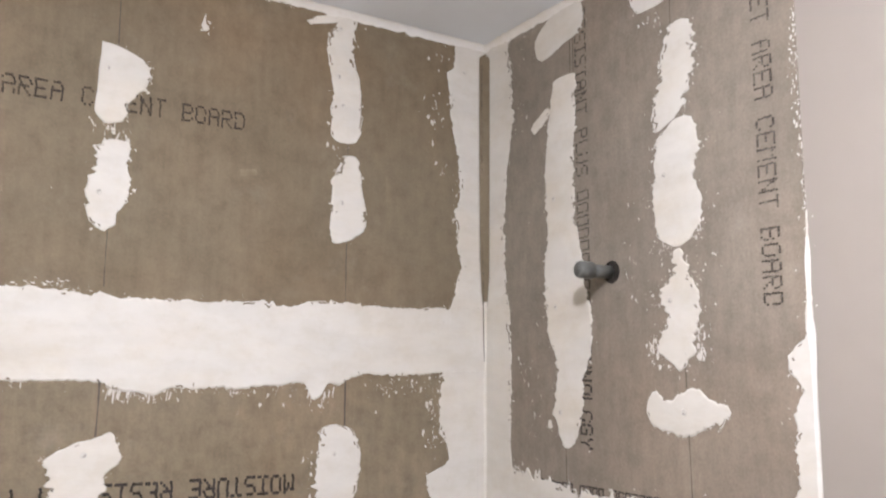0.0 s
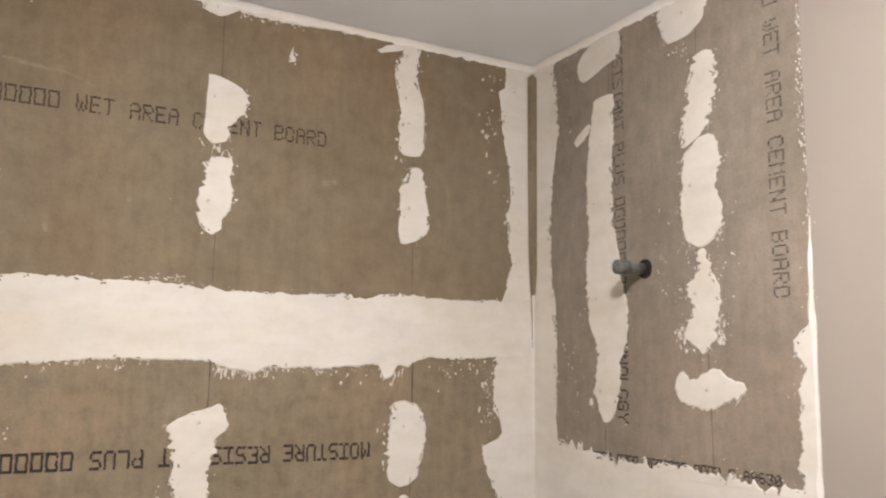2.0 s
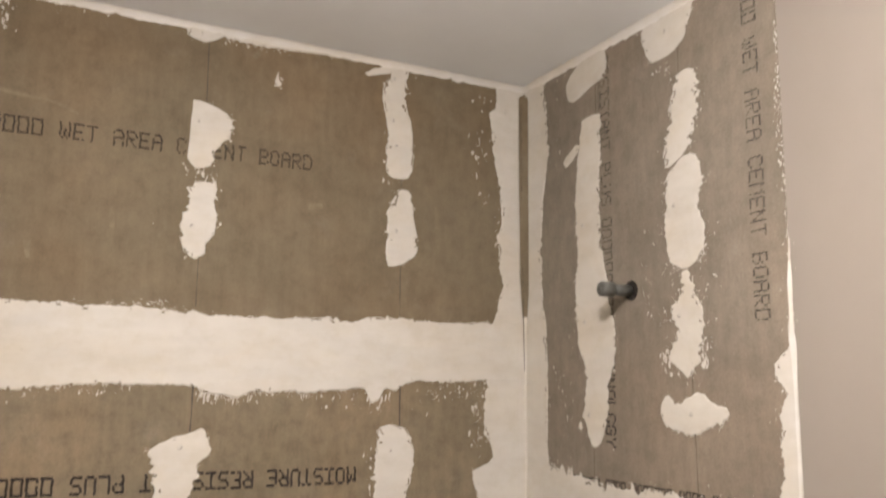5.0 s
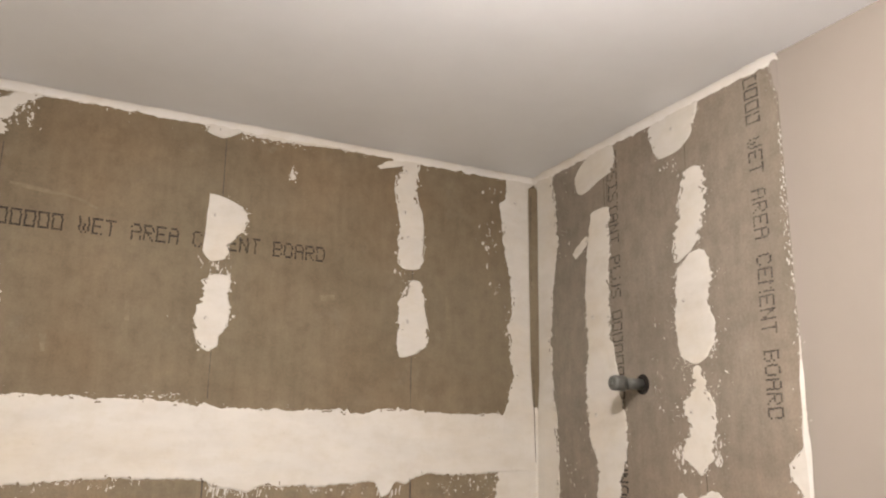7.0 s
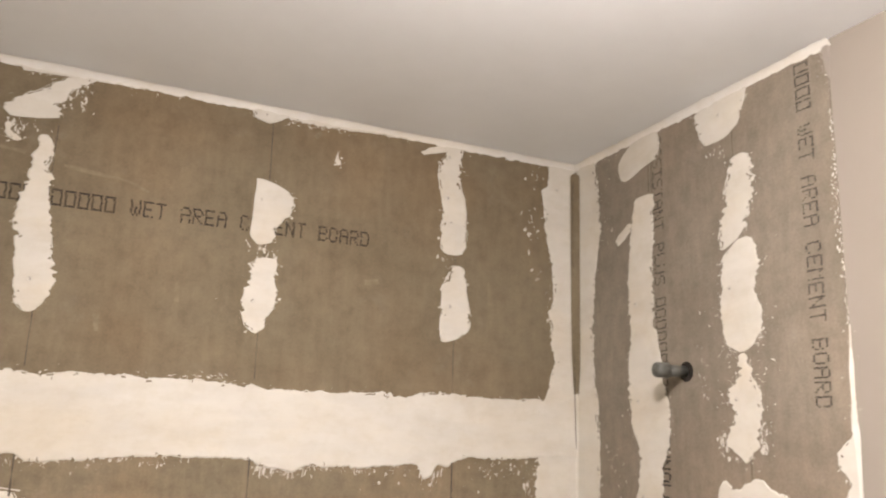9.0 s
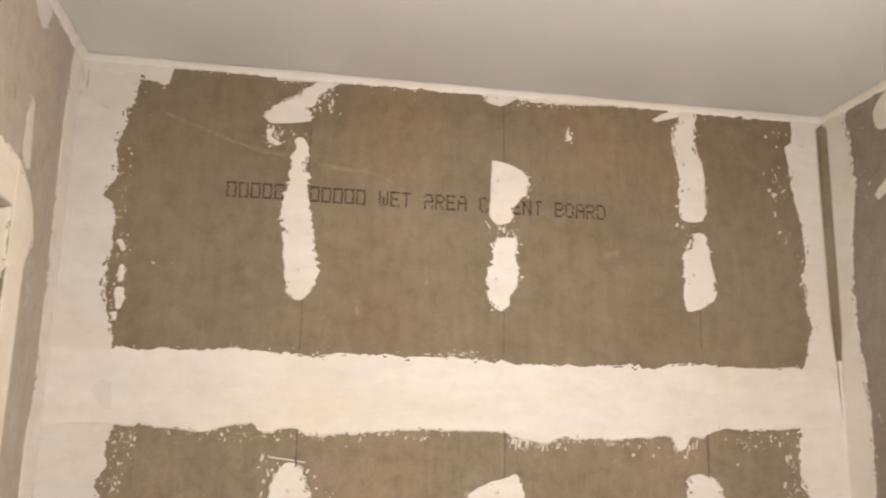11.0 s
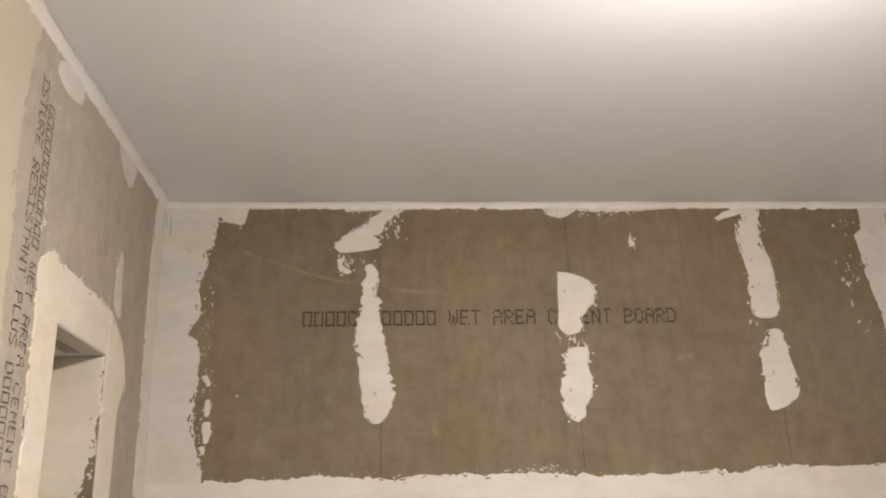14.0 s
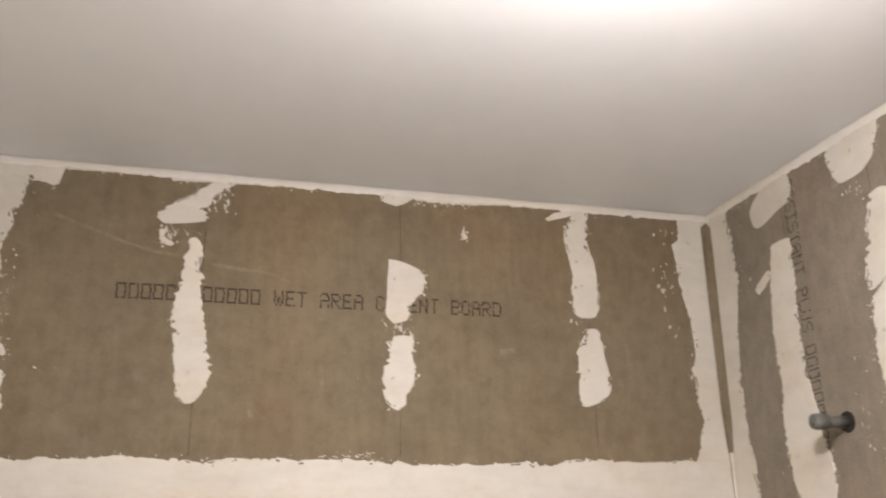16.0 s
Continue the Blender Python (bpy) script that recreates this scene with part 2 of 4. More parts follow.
def smear(wall, rows, parent, name="compound_patch", label="", mat=None, rag=0.0030, teeth=0.0088, bites=0.72, flat=False, thick=0.0014, crumbs=14, reach=0.0035, step=0.0019, soft=0.010, sealed=()):
    """Compound spread on a wall. rows: (v, u from, u to) from one end to the other, or (u, v from, v to) if flat.
    Its rims are feathered, uneven and shed crumbs, but for the sealed sides (0 from, 1 to)."""
    SEED[0] += 1
    rng = np.random.default_rng(SEED[0])
    rows = sorted(rows)
    r = np.array(rows, float)
    s = np.arange(r[0, 0], r[-1, 0] + step * 0.5, step)
    k = max(1, int(soft / step))
    lo, hi = np.interp(s, r[:, 0], r[:, 1]), np.interp(s, r[:, 0], r[:, 2])
    if k > 1 and len(s) > 2 * k:
        ker = np.ones(k) / k
        lo, hi = (np.convolve(np.pad(e, (k // 2, k - 1 - k // 2), "edge"), ker, "valid") for e in (lo, hi))
    gap = np.minimum(1.0, (hi - lo) / 0.02)
    a = lo - edge(rng, s, rag, teeth) * gap * (0 not in sealed)
    b = hi + edge(rng, s, rag, teeth) * gap * (1 not in sealed)
    if name == "compound_patch":             # rounded ends
        d = min(0.0065, 0.2 * (s[-1] - s[0]))
        for x in (s - s[0], s[-1] - s):
            f = np.sqrt(np.clip(1 - np.clip(1 - (x + 0.0006) / d, 0, 1) ** 2, 0.02, 1))
            m = a + (b - a) * (0.0 if 0 in sealed else 1.0 if 1 in sealed else rng.uniform(0.35, 0.65))
            a, b = m + (a - m) * f, m + (b - m) * f
    swap = b < a + 0.0006
    a[swap], b[swap] = (a + b)[swap] / 2 - 0.0004, (a + b)[swap] / 2 + 0.0004
    width = b - a
    cols = int(np.clip((r[:, 2] - r[:, 1]).max() / 0.03, 1, 8))
    near = [np.minimum(d, width * f) for d, f in ((0.0018, 0.12), (0.0045, 0.2), (0.0075, 0.28), (0.011, 0.36))]
    inner = [near[-1] + (width - 2 * near[-1]) * i / cols for i in range(1, cols)]
    T = [np.zeros_like(s), *near, *inner, *[width - d for d in reversed(near)], width]
    T = [d / width for d in T]
    verts, faces = [], []
    ph = rng.uniform(0, 6.28, 6)
    n = len(T)
    for i, si in enumerate(s):
        for j in range(n):
            p = a[i] + (b[i] - a[i]) * T[j][i]
            if j in (0, n - 1):
                w = 0.0002
            else:
                w = thick * (1 + 0.12 * math.sin(si * 37 + ph[0] + 9 * p) + 0.10 * math.sin(p * 53 + ph[1] + 7 * si))
            if i in (0, len(s) - 1):
                w = 0.0002
            u, v = (si, p) if flat else (p, si)
            verts.append(on(wall, u, v, w))
    bare = {}
    for side in (0, 1):
        zone = np.clip(wave(rng, s, 0.05) + 0.1, 0, 1)
        for k in range(4):
            j = k if side == 0 else n - 2 - k
            bare[j] = (side not in sealed) & ((wave(rng, s, 0.0055) * 0.6 + wave(rng, s, 0.013) * 0.5 + zone * bites - 0.14 * k) > 0.62)
    for i in range(len(s) - 1):
        for j in range(n - 1):
            if j in bare and bare[j][i] and width[i] > 0.018:
                continue
            q = (i * n + j, i * n + j + 1, (i + 1) * n + j + 1, (i + 1) * n + j)
            faces.append(q if flat else q[::-1])
    for _ in range(crumbs):
        i = rng.integers(0, len(s))
        side = 1 - sealed[0] if sealed else rng.integers(0, 2)
        if len(sealed) > 1:
            break
        off = rng.exponential(reach)
        p = (a[i] - off) if side == 0 else (b[i] + off)
        u, v = (s[i], p) if flat else (p, s[i] + rng.normal(0, 0.003))
        blob(rng, verts, faces, wall, u, v, 0.0006 + 0.0030 * rng.random() ** 2.0)
    ob = link(name, verts, faces, mat or COMPOUND, parent, label or "dried off-white joint compound", True)
    return ob


def blob(rng, verts, faces, wall, u, v, size, lift=0.0011, tall=1.0):
    k = len(verts)
    m = 7
    ang = rng.uniform(0, 6.28)
    lean = rng.uniform(0.25, 0.85)
    verts.append(on(wall, u, v, lift))
    for j in range(m):
        th = 6.2832 * j / m
        q = size * rng.uniform(0.35, 1.25)
        x, y = q * math.cos(th), q * lean * math.sin(th)
        verts.append(on(wall, u + x * math.cos(ang) - y * math.sin(ang), v + tall * (x * math.sin(ang) + y * math.cos(ang)), 0.0002))
    for j in range(m):
        tri = (k, k + 1 + j, k + 1 + (j + 1) % m)
        faces.append(tri)


def specks(wall, parent, seed, areas, label="", mat=None, tall=1.9):
    """Splashes of compound; areas: (u, v, spread u, spread v, number, largest size)."""
    rng = np.random.default_rng(seed)
    verts, faces = [], []
    for u, v, du, dv, number, size in areas:
        for _ in range(int(number * 0.62)):
            blob(rng, verts, faces, wall, u + du * rng.normal(0, 0.5), v + dv * rng.normal(0, 0.5), 0.0006 + 0.8 * size * rng.random() ** 2.2, 0.0008, tall)
    return tagged(link("compound_specks", verts, faces, mat or COMPOUND_THIN, parent, label, True), kind="stuff")


def stroke(wall, pts, width, mat, parent, name, label="", w=0.0004, shake=0.0004):
    """A thin drawn line through a few places on a wall."""
    SEED[0] += 1
    rng = np.random.default_rng(SEED[0])
    p = np.array(pts, float)
    d = np.r_[0, np.cumsum(np.hypot(*np.diff(p, axis=0).T))]
    s = np.arange(0, d[-1], 0.006)
    c = np.stack([np.interp(s, d, p[:, k]) for k in (0, 1)], 1)
    tan = np.gradient(c, axis=0)
    tan /= np.linalg.norm(tan, axis=1)[:, None]
    side = np.stack([-tan[:, 1], tan[:, 0]], 1)
    half = width * (0.5 + 0.25 * wave(rng, s, 0.03))
    c = c + side * (shake * wave(rng, s, 0.05))[:, None]
    verts, faces = [], []
    for q, n, h in zip(c, side, half):
        verts += [on(wall, *(q - n * h), w), on(wall, *(q + n * h), w)]
    for i in range(len(s) - 1):
        faces.append((2 * i, 2 * i + 2, 2 * i + 3, 2 * i + 1))
    return link(name, verts, faces, mat, parent, label)


# ---- printing ----
# ink-jet letters on a grid of 5 x 7 dots: a row is two hexadecimal digits, top row first
DOTS = {
    "A": "0E11111F111111", "B": "1E11111E11111E", "C": "0E11101010110E", "D": "1E11111111111E", "E": "1F10101E10101F",
    "G": "0E11101711110F", "H": "1111111F111111", "I": "1F04040404041F", "K": "11121418141211", "L": "1010101010101F",
    "M": "111B1515111111", "N": "11191915131311", "O": "0E11111111110E", "P": "1E11111E101010", "R": "1E11111E141211",
    "S": "0F10100E01011E", "T": "1F040404040404", "U": "1111111111110E", "W": "1111111515150A", "Y": "11110A04040404",
    "0": "0E11131519110E", "3": "1F01020601110E", "6": "0E10101E11110E", "#": "1F11111111111F",
}


def printing(wall, text, start, along, pitch, height, parent, ink=None, first=0, dot=0.58, missing=0.04):
    """Ink-jet lettering in fixed cells from start (u, v), reading along that direction; '#' stands for a cell of plain bars."""
    ax = Vector((*along, 0)).normalized()
    up = Vector((-ax.y, ax.x, 0)) * (-1 if wall == "left" else 1)
    groups = {"printed_text": ([], []), "printed_bars": ([], [])}
    rng = np.random.default_rng(len(text) + int(1000 * start[1]))
    cx, cy = pitch / 6, height / 7
    drift = rng.normal(0, 0.13, 7)               # every nozzle fires a little early or late
    for i, ch in enumerate(text):
        if ch == " " or i < first:
            continue
        verts, faces = groups["printed_bars" if ch == "#" else "printed_text"]
        dy = rng.normal(0, 0.0003)
        for row in range(7):
            bits = int(DOTS[ch][2 * row:2 * row + 2], 16)
            shift = (drift[row] + rng.normal(0, 0.08)) * cx
            for col in range(5):
                if not bits >> (4 - col) & 1 or rng.random() < missing:
                    continue
                x, y = i * pitch + (col + 0.5) * cx + shift, (6.5 - row) * cy + dy
                q = dot * rng.uniform(0.82, 1.0)
                k = len(verts)
                for j in range(6):
                    verts.append((x + q * cx * math.cos(1.0472 * j), y + q * cy * math.sin(1.0472 * j), 0))
                faces.append(tuple(range(k, k + 6)))
    M = FRAMES[wall] @ Matrix(((ax.x, up.x, 0, start[0]), (ax.y, up.y, 0, start[1]), (0, 0, 1, 0.0006), (0, 0, 0, 1)))
    for name, (verts, faces) in groups.items():
        if faces:
            link(name, verts, faces, ink or INK, parent, "faded black ink-jet lettering" if name == "printed_text" else "faded black ink bars", place=M)


def screw_mesh(seed):
    """A sunk screw head smeared over with compound; its dark crescent is steel with the dimple's shade painted in."""
    rng = np.random.default_rng(seed)
    verts, faces, inked = [(0, 0, 0.0001)], [], []
    n = 18
    for r, z in ((0.0019, 0.0002), (0.0034, 0.0006), (0.0050, 0.0)):
        for k in range(n):
            th = 6.28318 * k / n
            q = r * rng.uniform(0.9, 1.1)
            verts.append((q * math.cos(th), q * math.sin(th), z))
    arc = rng.integers(5, 10)
    for k in range(n):
        m = (k + 1) % n
        faces.append((0, 1 + k, 1 + m))
        inked.append(0)
        for j in (0, 1):
            faces.append((1 + j * n + k, 1 + (j + 1) * n + k, 1 + (j + 1) * n + m, 1 + j * n + m))
            inked.append(int(j == 0 and k < arc))
    me = bpy.data.meshes.new("screw_head")
    me.from_pydata(verts, [], faces)
    me.materials.append(COMPOUND_THIN)
    me.materials.append(SCREW)
    me.polygons.foreach_set("material_index", inked)
    return me


SCREW_MESHES = [screw_mesh(k) for k in range(5)]


def screw(wall, u, v, parent):
    k = int(u * 1000 + v * 777)
    ob = new("screw_head", SCREW_MESHES[k % 5])
    ob.parent = parent
    ob.matrix_local = FRAMES[wall] @ Matrix.Translation((u, v, 0.0017)) @ Matrix.Rotation(k * 1.7, 4, "Z")
    if "label" not in ob:
        ob["label"] = "sunk screw head smeared with compound"
    return ob


# ---- setting ----
def wall(name, label, wall_frame, u1, hole=None, u0=-0.11):
    return tagged(slab(name, wall_frame, u0, u1, 0.0, H, -0.12, -BOARD, FRAMING, None, "", hole), label, "wall", kind="structure")


wall_back = wall("wall_back", "shower wall of taped brown cement boards", "back", W)
wall_right = wall("wall_right", "side wall, cement board beside beige paint", "right", ROOM, u0=0.0)
wall_left = wall("wall_left", "side wall, cement board with recessed niche", "left", ROOM, NICHE, u0=0.0)
wall_front = slab("wall_front", "back", -0.13, W + 0.13, 0.0, H, -0.12, 0.0, WALL_PAINT)
wall_front.matrix_world = Matrix.Translation((W, -ROOM - 0.002, 0)) @ Matrix.Rotation(math.pi, 4, "Z")
tagged(wall_front, "plain beige painted wall closing the room", "wall", kind="structure")

bm = bmesh.new()
box(bm, (-0.13, -ROOM - 0.13, -0.12), (W + 0.13, 0.13, -0.002))
tagged(part("floor", bm, FLOOR_BOUNCE, None), "unseen bathroom floor, kept pale to bounce light up", "floor", kind="structure")
bm = bmesh.new()
box(bm, (-0.13, -ROOM - 0.13, H + 0.001), (W + 0.13, 0.13, H + 0.1))
ceiling = tagged(part("ceiling", bm, CEILING_PAINT, None), "smooth white painted ceiling with satin sheen", "ceiling", kind="structure")

# boards
back_upper = slab("cement_board", "back", 0.0, W, 1.831, H - 0.003, -BOARD + 0.0005, 0, CEMENT, wall_back, "brown fibre cement board, printed")
back_lower = slab("cement_board", "back", 0.0, W, 0.914, 1.828, -BOARD + 0.0005, 0, CEMENT_WARM, wall_back, "brown fibre cement board, printed upside down")
back_base = slab("cement_board", "back", 0.0, W, 0.004, 0.911, -BOARD + 0.0005, 0, CEMENT, wall_back)
right_upper = slab("cement_board", "right", 0.0, 0.712, 1.533, H - 0.003, -BOARD + 0.0005, 0, CEMENT_GREY, wall_right, "grey-brown cement board with vertical printing")
right_lower = slab("cement_board", "right", 0.0, 0.712, 0.004, 1.530, -BOARD + 0.0005, 0, CEMENT_GREY, wall_right)
right_paint = slab("painted_drywall", "right", 0.713, ROOM, 0.004, H + 0.0008, -BOARD + 0.0005, 0.0005, WALL_PAINT, wall_right, "beige-pink painted drywall")
left_board = slab("cement_board", "left", 0.0, 0.690, 0.004, H - 0.003, -BOARD + 0.0005, 0, CEMENT_DUSTY, wall_left, "dusty grey-brown cement board around a niche", NICHE)
left_paint = slab("painted_drywall", "left", 0.691, ROOM, 0.004, H + 0.0008, -BOARD + 0.0005, 0.0005, WARM_LIT_PAINT, wall_left, "painted drywall, wall paint tinted as warm-lit")

# niche lining
u0, u1, v0, v1 = NICHE
slab("niche_back", "left", u0 - 0.02, u1 + 0.02, v0 - 0.02, v1 + 0.02, -NICHE_DEPTH - 0.012, -NICHE_DEPTH, COMPOUND_THIN, wall_left, "recess back coated with compound")
bm = bmesh.new()
box(bm, (-NICHE_DEPTH, -u0 - 0.0011, v0), (-0.0004, -u0 + 0.010, v1))
part("niche_jamb", bm, CEMENT, wall_left, "bare brown board edge of the recess")
bm = bmesh.new()
box(bm, (-NICHE_DEPTH, -u1 - 0.010, v0), (-0.0004, -u1 + 0.0011, v1))
part("niche_jamb", bm, COMPOUND_THIN, wall_left)
bm = bmesh.new()
box(bm, (-NICHE_DEPTH, -u1 + 0.0014, v1 - 0.0011), (-0.0004, -u0 - 0.0014, v1 + 0.010))
part("niche_head", bm, COMPOUND_THIN, wall_left, "head of the recess, thinly coated")
bm = bmesh.new()
box(bm, (-0.052, -u1 + 0.03, v1 - 0.0019), (-0.030, -u0 - 0.03, v1 - 0.0013))
part("bare_streak", bm, CEMENT_DUSTY, wall_left, "streak of bare board under the recess head")
bm = bmesh.new()
box(bm, (-NICHE_DEPTH, -u1 + 0.0014, v0 - 0.010), (-0.0004, -u0 - 0.0014, v0 + 0.0011))
part("niche_sill", bm, COMPOUND_THIN, wall_left)

# ---- compound on the long wall ----
B = wall_back
smear("back", [(2.44, 0.446, 0.485), (2.428, 0.438, 0.479), (2.409, 0.412, 0.461), (2.391, 0.383, 0.438), (2.373, 0.36, 0.435), (2.354, 0.345, 0.432), (2.34, 0.346, 0.427), (2.334, 0.349, 0.365)], B, crumbs=26, label="slanting patch of joint compound at the ceiling")
smear("back", [(2.309, 0.404, 0.423), (2.271, 0.399, 0.428), (2.248, 0.398, 0.423), (2.238, 0.395, 0.431), (2.214, 0.391, 0.433), (2.169, 0.382, 0.435), (2.124, 0.385, 0.445), (2.08, 0.391, 0.452), (2.043, 0.396, 0.456), (2.021, 0.399, 0.452), (2.003, 0.405, 0.438), (1.994, 0.417, 0.43)], B, label="long drip-shaped patch of joint compound")
smear("back", [(2.437, 0.767, 0.849), (2.42, 0.772, 0.832), (2.41, 0.786, 0.813), (2.407, 0.795, 0.805)], B, mat=COMPOUND_THIN)
smear("back", [(2.292, 0.789, 0.803), (2.283, 0.789, 0.835), (2.271, 0.789, 0.859), (2.253, 0.787, 0.867), (2.229, 0.787, 0.860), (2.212, 0.786, 0.850), (2.194, 0.785, 0.831), (2.177, 0.784, 0.835), (2.166, 0.792, 0.825), (2.160, 0.802, 0.813)], B, crumbs=22, teeth=0.005, bites=0.5, sealed=(0,), label="flag-shaped patch of joint compound")
smear("back", [(2.137, 0.798, 0.837), (2.12, 0.792, 0.842), (2.092, 0.79, 0.838), (2.064, 0.782, 0.845), (2.048, 0.778, 0.843), (2.036, 0.783, 0.838), (2.01, 0.783, 0.828), (1.99, 0.803, 0.812)], B, crumbs=20, rag=0.0035)
smear("back", [(2.436, 1.195, 1.232), (2.407, 1.187, 1.232), (2.388, 1.175, 1.232), (2.363, 1.17, 1.229), (2.344, 1.176, 1.229), (2.313, 1.182, 1.24), (2.282, 1.185, 1.243), (2.246, 1.181, 1.246), (2.222, 1.182, 1.245), (2.205, 1.186, 1.243), (2.190, 1.195, 1.232)], B, rag=0.002, teeth=0.003)
smear("back", [(2.428, 1.175, 1.2), (2.417, 1.146, 1.192), (2.407, 1.135, 1.157), (2.401, 1.135, 1.142)], B, crumbs=4)
smear("back", [(2.168, 1.211, 1.238), (2.158, 1.203, 1.245), (2.150, 1.206, 1.241), (2.142, 1.198, 1.246), (2.116, 1.187, 1.245), (2.093, 1.187, 1.252), (2.07, 1.189, 1.26), (2.048, 1.189, 1.261), (2.031, 1.188, 1.256), (2.015, 1.190, 1.238), (2.005, 1.193, 1.21)], B, rag=0.002, teeth=0.003)
# lower sheet
smear("back", [(1.685, 0.834, 0.842), (1.676, 0.806, 0.846), (1.665, 0.774, 0.849), (1.652, 0.75, 0.854), (1.641, 0.751, 0.852), (1.632, 0.757, 0.842), (1.619, 0.759, 0.83), (1.585, 0.76, 0.828), (1.555, 0.755, 0.825), (1.535, 0.759, 0.822), (1.522, 0.770, 0.825), (1.495, 0.772, 0.831), (1.465, 0.773, 0.841), (1.445, 0.773, 0.858), (1.426, 0.777, 0.857), (1.417, 0.781, 0.836), (1.408, 0.784, 0.812), (1.397, 0.786, 0.797)], B, rag=0.0036, teeth=0.0095, crumbs=50, label="tall bent patch of joint compound")
smear("back", [(1.344, 0.788, 0.812), (1.326, 0.777, 0.824), (1.305, 0.771, 0.827), (1.275, 0.77, 0.833), (1.235, 0.771, 0.835), (1.169, 0.787, 0.821)], B)
smear("back", [(1.689, 1.194, 1.221), (1.681, 1.184, 1.236), (1.664, 1.178, 1.25), (1.618, 1.173, 1.258), (1.584, 1.172, 1.255), (1.561, 1.171, 1.245), (1.539, 1.171, 1.241), (1.528, 1.186, 1.224), (1.522, 1.198, 1.211)], B, label="oval patch of joint compound")
smear("back", [(1.507, 1.199, 1.214), (1.488, 1.187, 1.218), (1.471, 1.185, 1.224), (1.449, 1.183, 1.223), (1.426, 1.185, 1.217), (1.417, 1.195, 1.21)], B, rag=0.004, crumbs=24)
smear("back", [(1.378, 1.208, 1.217), (1.364, 1.19, 1.226), (1.325, 1.179, 1.232), (1.281, 1.173, 1.232), (1.258, 1.175, 1.234), (1.241, 1.185, 1.232), (1.223, 1.206, 1.219)], B, rag=0.0035, crumbs=24)
smear("back", [(1.197, 1.201, 1.229), (1.188, 1.185, 1.236), (1.133, 1.19, 1.24), (1.095, 1.209, 1.222)], B)
smear("back", [(1.703, 0.415, 0.44), (1.690, 0.408, 0.449), (1.677, 0.402, 0.452), (1.667, 0.394, 0.455), (1.641, 0.39, 0.46), (1.585, 0.397, 0.46), (1.552, 0.409, 0.447)], B, crumbs=40, reach=0.014)
# band over the joint between the two sheets
up_edge = [(0.0, 1.893), (0.1, 1.893), (0.119, 1.899), (0.167, 1.893), (0.186, 1.9), (0.206, 1.895), (0.289, 1.901), (0.424, 1.897), (0.45, 1.892), (0.501, 1.9), (0.649, 1.896), (0.714, 1.9), (0.801, 1.889), (0.808, 1.897), (0.84, 1.887), (0.948, 1.891), (0.98, 1.887), (1.07, 1.897), (1.105, 1.889), (1.128, 1.888), (1.152, 1.898), (1.226, 1.901), (1.316, 1.895), (1.437, 1.902), (1.523, 1.902)]
low_edge = [(0.0, 1.762), (0.174, 1.763), (0.188, 1.758), (0.27, 1.752), (0.308, 1.763), (0.357, 1.769), (0.367, 1.754), (0.387, 1.754), (0.407, 1.762), (0.437, 1.760), (0.452, 1.748), (0.549, 1.754), (0.61, 1.761), (0.818, 1.762), (0.835, 1.751), (0.868, 1.744), (0.901, 1.739), (0.923, 1.752), (1.039, 1.75), (1.15, 1.759), (1.163, 1.729), (1.18, 1.739), (1.192, 1.759), (1.212, 1.754), (1.229, 1.768), (1.267, 1.777), (1.319, 1.772), (1.413, 1.78), (1.523, 1.78)]
uu = sorted({p[0] for p in up_edge} | {p[0] for p in low_edge})
smear("back", [(u, float(np.interp(u, *zip(*low_edge))), float(np.interp(u, *zip(*up_edge)))) for u in uu], B, "joint_band", "wide horizontal band of joint compound", flat=True, rag=0.0018, teeth=0.0045, bites=0.34, crumbs=110, reach=0.004, thick=0.0019)
# streaks thrown up beside the band
specks("back", B, 5, [(0.88, 1.742, 0.06, 0.014, 90, 0.0045), (0.47, 1.752, 0.16, 0.008, 40, 0.004), (0.24, 1.752, 0.10, 0.008, 16, 0.004),
                     (1.10, 1.725, 0.07, 0.025, 14, 0.0045), (1.18, 1.725, 0.02, 0.02, 26, 0.004), (1.28, 1.73, 0.04, 0.03, 12, 0.0045), (1.39, 1.72, 0.02, 0.04, 14, 0.006), (1.16, 1.60, 0.012, 0.05, 24, 0.004), (0.74, 1.52, 0.012, 0.06, 16, 0.004), (0.80, 1.37, 0.03, 0.02, 34, 0.006),
                     (1.00, 1.45, 0.5, 0.2, 8, 0.002), (0.30, 1.66, 0.28, 0.10, 10, 0.002), (0.385, 1.68, 0.03, 0.03, 40, 0.005), (0.5, 1.66, 0.03, 0.06, 14, 0.004),
                     (0.14, 1.735, 0.03, 0.03, 90, 0.003), (0.125, 1.66, 0.016, 0.08, 110, 0.003), (0.35, 1.745, 0.20, 0.012, 120, 0.0028), (0.62, 1.752, 0.12, 0.006, 50, 0.0028), (1.06, 1.744, 0.12, 0.008, 70, 0.003), (1.33, 1.755, 0.08, 0.014, 90, 0.003), (1.405, 1.70, 0.012, 0.08, 90, 0.003)], "small splashes of dried compound")
specks("back", B, 4, [(0.70, 1.903, 0.10, 0.005, 60, 0.005), (0.745, 1.908, 0.035, 0.006, 40, 0.006), (0.78, 1.902, 0.02, 0.006, 12, 0.006), (0.92, 2.416, 0.07, 0.004, 70, 0.005), (0.62, 2.428, 0.05, 0.003, 40, 0.004)], tall=0.35)
